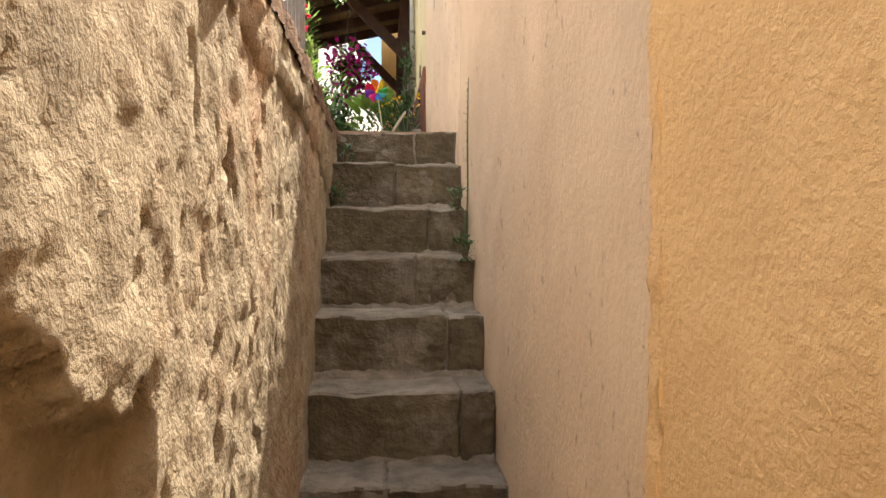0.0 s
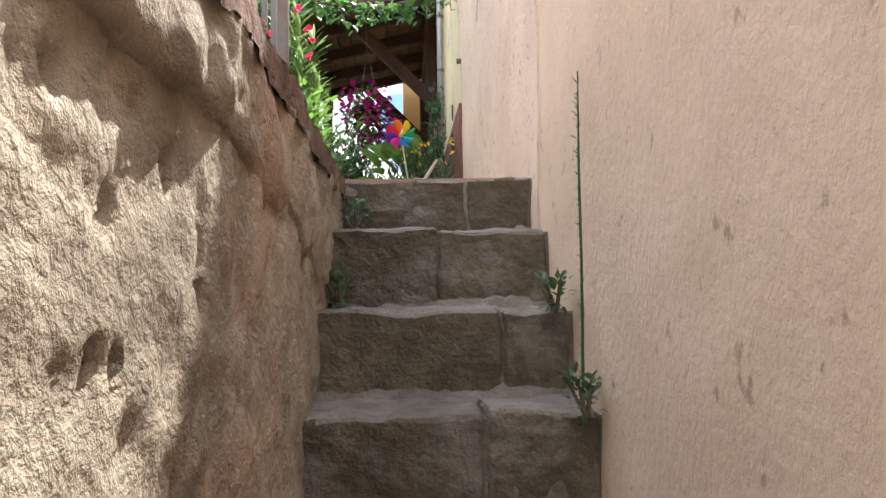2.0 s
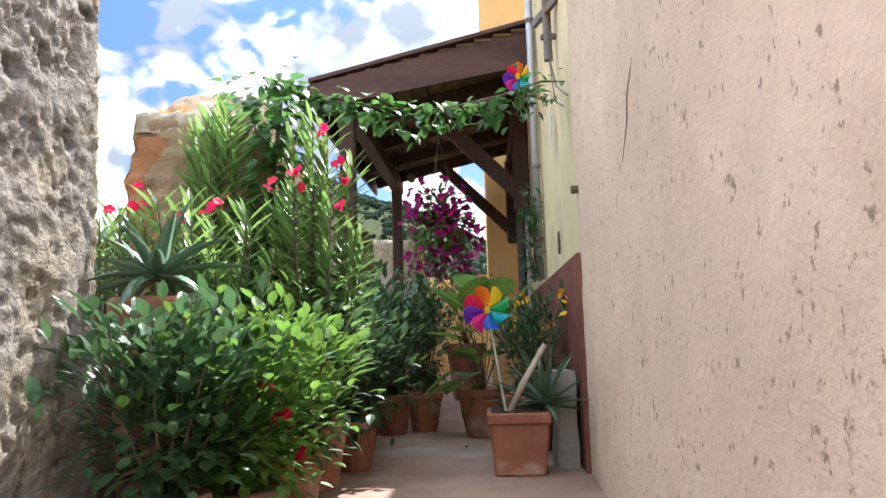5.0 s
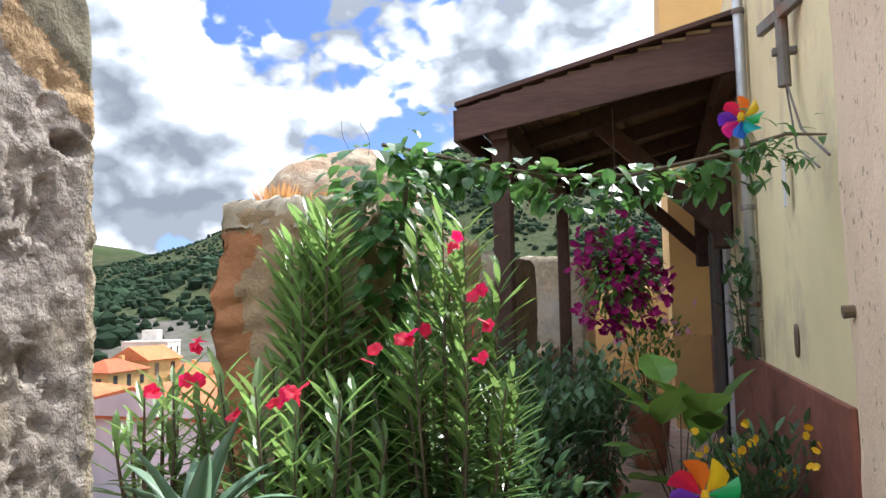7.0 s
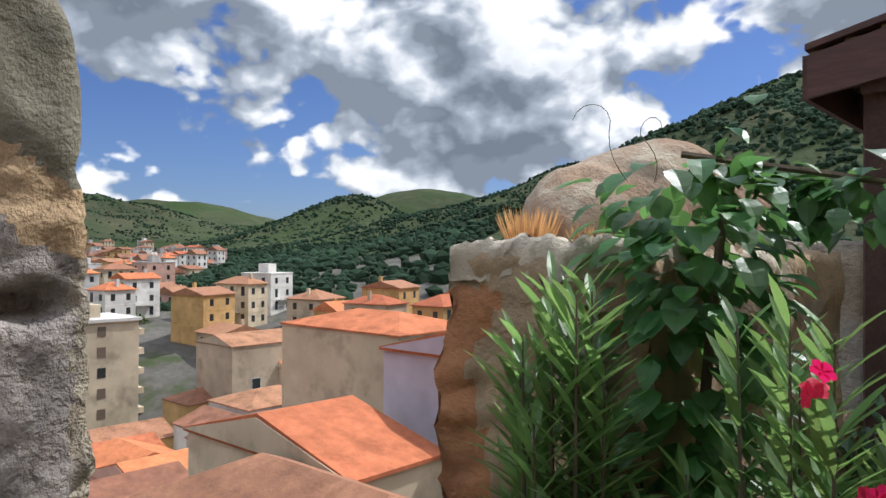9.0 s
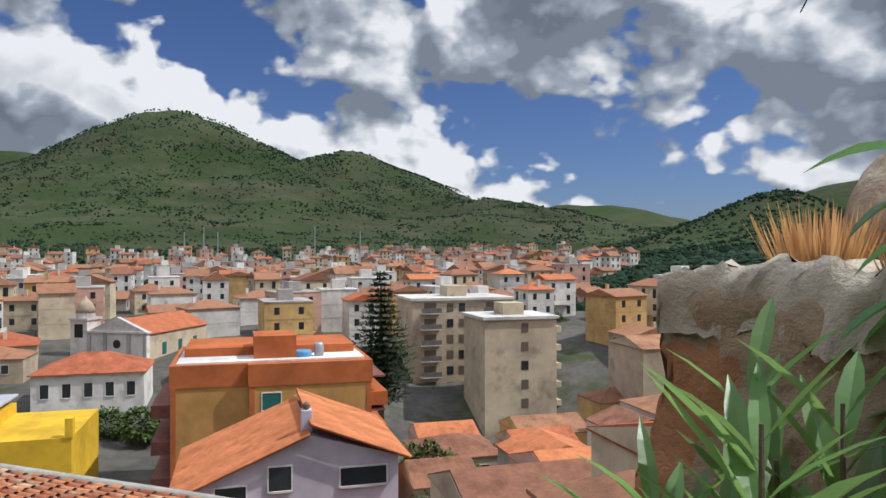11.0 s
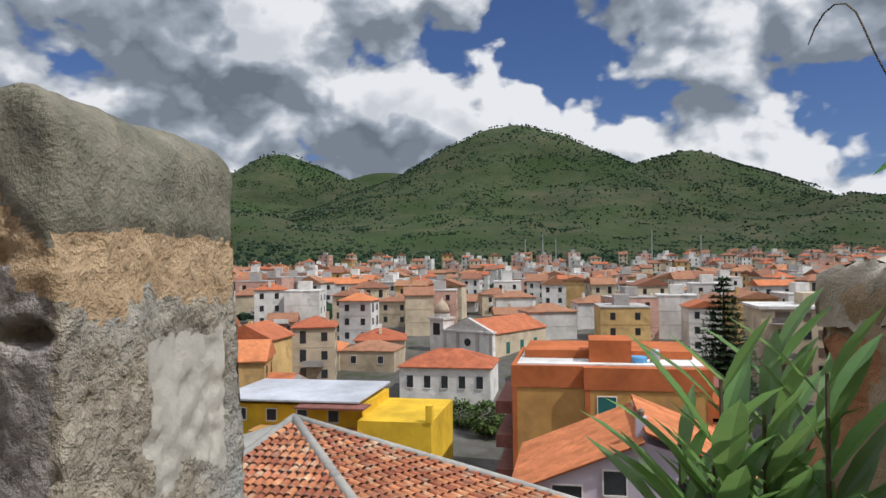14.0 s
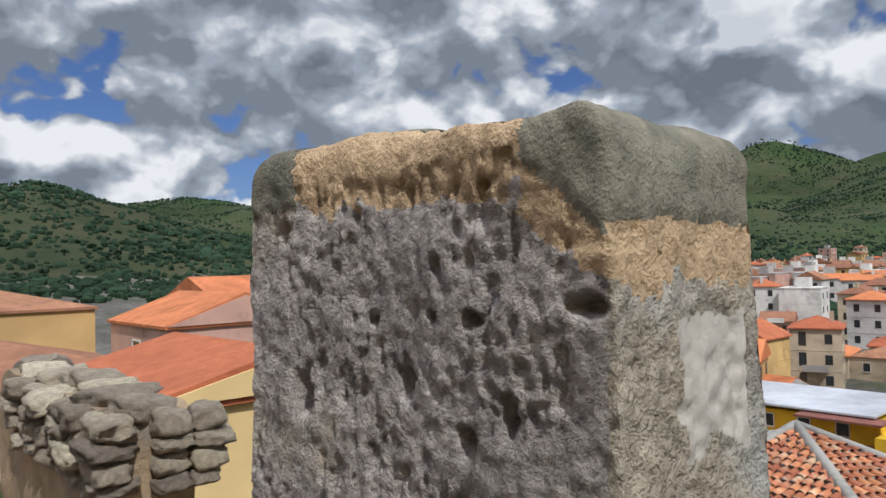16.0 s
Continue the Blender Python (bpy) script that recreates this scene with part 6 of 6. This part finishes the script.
# ---- the vine ----
def vine():
    t = thing("vine", "broad-leaved vine strung across the terrace", "climbing plant", (-0.42, 7.82, 2.3))
    rg = random.Random(12)
    sv, sf, V, F = [], [], [], []
    tube(sv, sf, [(-0.40, 7.85, 1.9), (-0.42, 7.83, 2.5), (-0.38, 7.85, 3.1), (-0.35, 7.88, 3.5)], [0.02, 0.016, 0.013, 0.01], 6)
    line = [Vector(p) for p in ((-0.42, 7.78, 3.52), (-0.15, 7.95, 3.47), (0.15, 7.98, 3.40), (0.45, 7.98, 3.38), (0.75, 7.93, 3.42), (0.95, 7.86, 3.46), (1.06, 7.82, 3.44))]
    tube(sv, sf, line, [0.008] * 5 + [0.006, 0.004], 5)
    for i in range(720):
        a, h = rg.uniform(0, 6.28), rg.random()
        r = 0.21 * math.sqrt(rg.random()) * (0.75 + 0.4 * h)
        p = Vector((-0.42 + r * math.cos(a), 7.80 + r * 0.9 * math.sin(a), 2.25 + 1.24 * h))
        L = rg.uniform(0.06, 0.10)
        leaf(V, F, p, Vector((math.cos(a), math.sin(a) - 0.2, rg.uniform(-0.9, 0.3))), UP, L, L * 0.72, rg.uniform(0.1, 0.5), 0.22, (0.85, 1.0, 0.65))
    for i in range(330):
        u = rg.random() * 5.6
        k = min(int(u), 5)
        p = line[k].lerp(line[k + 1], u - k) + Vector((rg.gauss(0, 0.03), rg.gauss(0, 0.04), rg.gauss(-0.035, 0.045)))
        L = rg.uniform(0.05, 0.095) * (1.0 if u < 4.2 else 0.8)
        leaf(V, F, p, Vector((rg.uniform(-1, 1), rg.uniform(-1, 0.4), rg.uniform(-1.1, 0.3))), UP, L, L * (0.75 if u < 4.4 else 0.35), rg.uniform(0.1, 0.5), 0.2, (0.85, 1.0, 0.65))
    part("framework", (sv, sf), BARK, t)
    part("foliage", (V, F), VINE, t)
    for foot, rise, curl, way in (((-0.44, 7.56, 3.44), 0.12, 0.035, -1.0), ((-0.40, 7.60, 3.44), 0.09, 0.03, 1.0)):
        pts = [Vector(foot) + Vector((way * 0.02 * math.sin(3 * q), -0.07 * q, rise * q)) for q in (0, 0.2, 0.4, 0.6, 0.8, 1.0)]
        pts += [pts[-1] + Vector((way * curl * (1 - math.cos(q)), -0.01 * q, curl * math.sin(q))) for q in (0.5, 1.0, 1.5, 2.0, 2.5, 3.0)]
        v, f = [], []
        tube(v, f, pts, [0.0009] * (len(pts) - 1) + [0.0006], 4)
        part("tendril", (v, f), BARK, t, "thin dry tendril")
    return t


vine()


def basket():
    t = thing("hanging_basket", "hanging basket full of magenta petunias", "hanging plant", (0.28, 10.4, 3.2))
    part("bowl", lathe([(0.05, 3.10), (0.13, 3.14), (0.17, 3.26), (0.16, 3.27)], 16, (0.28, 10.4, 0)), SOIL, t)
    v, f = [], []
    for a in (0, 2.1, 4.2):
        tube(v, f, [(0.28 + 0.16 * math.cos(a), 10.4 + 0.16 * math.sin(a), 3.26), (0.28, 10.4, 3.9)], [0.003, 0.003], 4)
    tube(v, f, [(0.28, 10.4, 3.9), (0.28, 10.4, 4.3)], [0.004, 0.004], 4)
    part("chain", (v, f), IRON, t)
    rg = random.Random(14)
    V, F = [], []
    for i in range(900):
        d = Vector((rg.gauss(0, 1), rg.gauss(0, 1), rg.gauss(0, 1))).normalized()
        p = Vector((0.28, 10.4, 3.16)) + Vector((d.x * 0.29, d.y * 0.29, d.z * 0.33)) * rg.uniform(0.5, 1.0)
        leaf(V, F, p, d + Vector((0, 0, -0.4)), UP, rg.uniform(0.04, 0.07), 0.03)
    part("foliage", (V, F), SHRUB, t)
    for i in range(150):
        d = Vector((rg.gauss(0, 1), rg.gauss(-0.3, 1), rg.gauss(-0.15, 1))).normalized()
        p = Vector((0.28, 10.4, 3.12)) + Vector((d.x * 0.33, d.y * 0.33, d.z * 0.42)) * rg.uniform(0.6, 1.08)
        part("flower", petals(p, 0.055, 200 + i, 5, 2), MAGENTA, t)
    return t


basket()
pk = leafy("pink_flower_plant", 0.42, 11.6, FLOOR + 0.5, 0.3, 0.8, 400, SHRUB, "tall pot plant with pale pink flowers", 81, (0.05, 0.09), 0.4)
rg = random.Random(18)
for i in range(34):
    part("flower", petals((0.42 + rg.gauss(0, 0.17), 11.5 + rg.gauss(0, 0.15), 2.95 + rg.gauss(0, 0.18)), 0.05, 320 + i, 5, 2), PINK, pk)
pot(0.42, 11.6, FLOOR, 0.2, 0.55, "tall terracotta pot under the awning")
leafy("climber", 1.0, 9.72, 2.6, 0.1, 0.75, 180, DEEP, "small dark climber on the downpipe", 83, (0.04, 0.08), 0.5, 5)


# ---- weeds and dry grass ----
def grass(name, x, y, z, n, h, spread, material, label, seed):
    rg = random.Random(seed)
    V, F = [], []
    for i in range(n):
        a = rg.uniform(0, 6.28)
        r = spread * math.sqrt(rg.random())
        p = Vector((x + 0.35 * r * math.cos(a), y + 0.35 * r * math.sin(a), z - 0.01))
        d = Vector((math.cos(a) * r / spread * 0.6, math.sin(a) * r / spread * 0.6, 1.0))
        leaf(V, F, p, d, Vector((math.sin(a), math.cos(a), 0.2)), h * rg.uniform(0.5, 1.0), 0.006, rg.uniform(0, 0.15), 0.1, (1, 0.8, 0.5))
    return solo(name, (V, F), material, label, "grass")


grass("dry_grass", -0.88, 7.83, 3.31, 190, 0.14, 0.16, STRAW, "tuft of dry yellow grass on the slab", 2)
grass("dry_grass", -0.66, 7.76, 3.315, 60, 0.07, 0.08, STRAW, "small dry grass tuft on the slab", 3)


def tall_weed():
    t = thing("tall_weed", "thin tall green weed against the wall", "weed", (1.055, 4.32, 1.17))
    pts = [Vector(p) for p in ((1.05, 4.33, 0.96), (1.058, 4.34, 1.26), (1.056, 4.33, 1.50), (1.06, 4.33, 1.72))]
    v, f, V, F = [], [], [], []
    tube(v, f, pts, [0.004, 0.0035, 0.003, 0.0015], 5)
    part("stem", (v, f), DEEP, t)
    rg = random.Random(5)
    for i in range(120):
        u = rg.random() ** 1.3 * 2.9
        k = min(int(u), 2)
        p = pts[k].lerp(pts[k + 1], u - k)
        leaf(V, F, p, Vector((rg.uniform(-0.7, 0.1), rg.uniform(-1, 1), rg.uniform(0.2, 1.2))), UP, rg.uniform(0.012, 0.028), 0.004)
    part("leaves", (V, F), ALOE, t)


tall_weed()
for i, (x, y, z, r) in enumerate(((0.50, 4.98, 1.42, 0.05), (0.47, 4.74, 1.20, 0.05), (1.03, 4.50, 1.17, 0.05), (1.04, 4.26, 0.95, 0.045))):
    leafy("step_weed", x, y, z - 0.01, r, 0.09, 70, DEEP, "small green weed in the step corner", 110 + i, (0.015, 0.03), 0.6, 5, "weed")
for i, (x, y) in enumerate(((0.69, 5.95), (0.2, 6.4), (0.5, 8.6))):
    b = bmesh.new()
    bmesh.ops.create_icosphere(b, subdivisions=1, radius=0.012)
    for q in b.verts:
        q.co = Vector((q.co.x + x, q.co.y + y, q.co.z * 0.6 + FLOOR + 0.006)) + noise.noise_vector(q.co * 80) * 0.003
    solo("pebble", b, COPING, "small dark pebble on the terrace floor", "pebble", "pebbles")
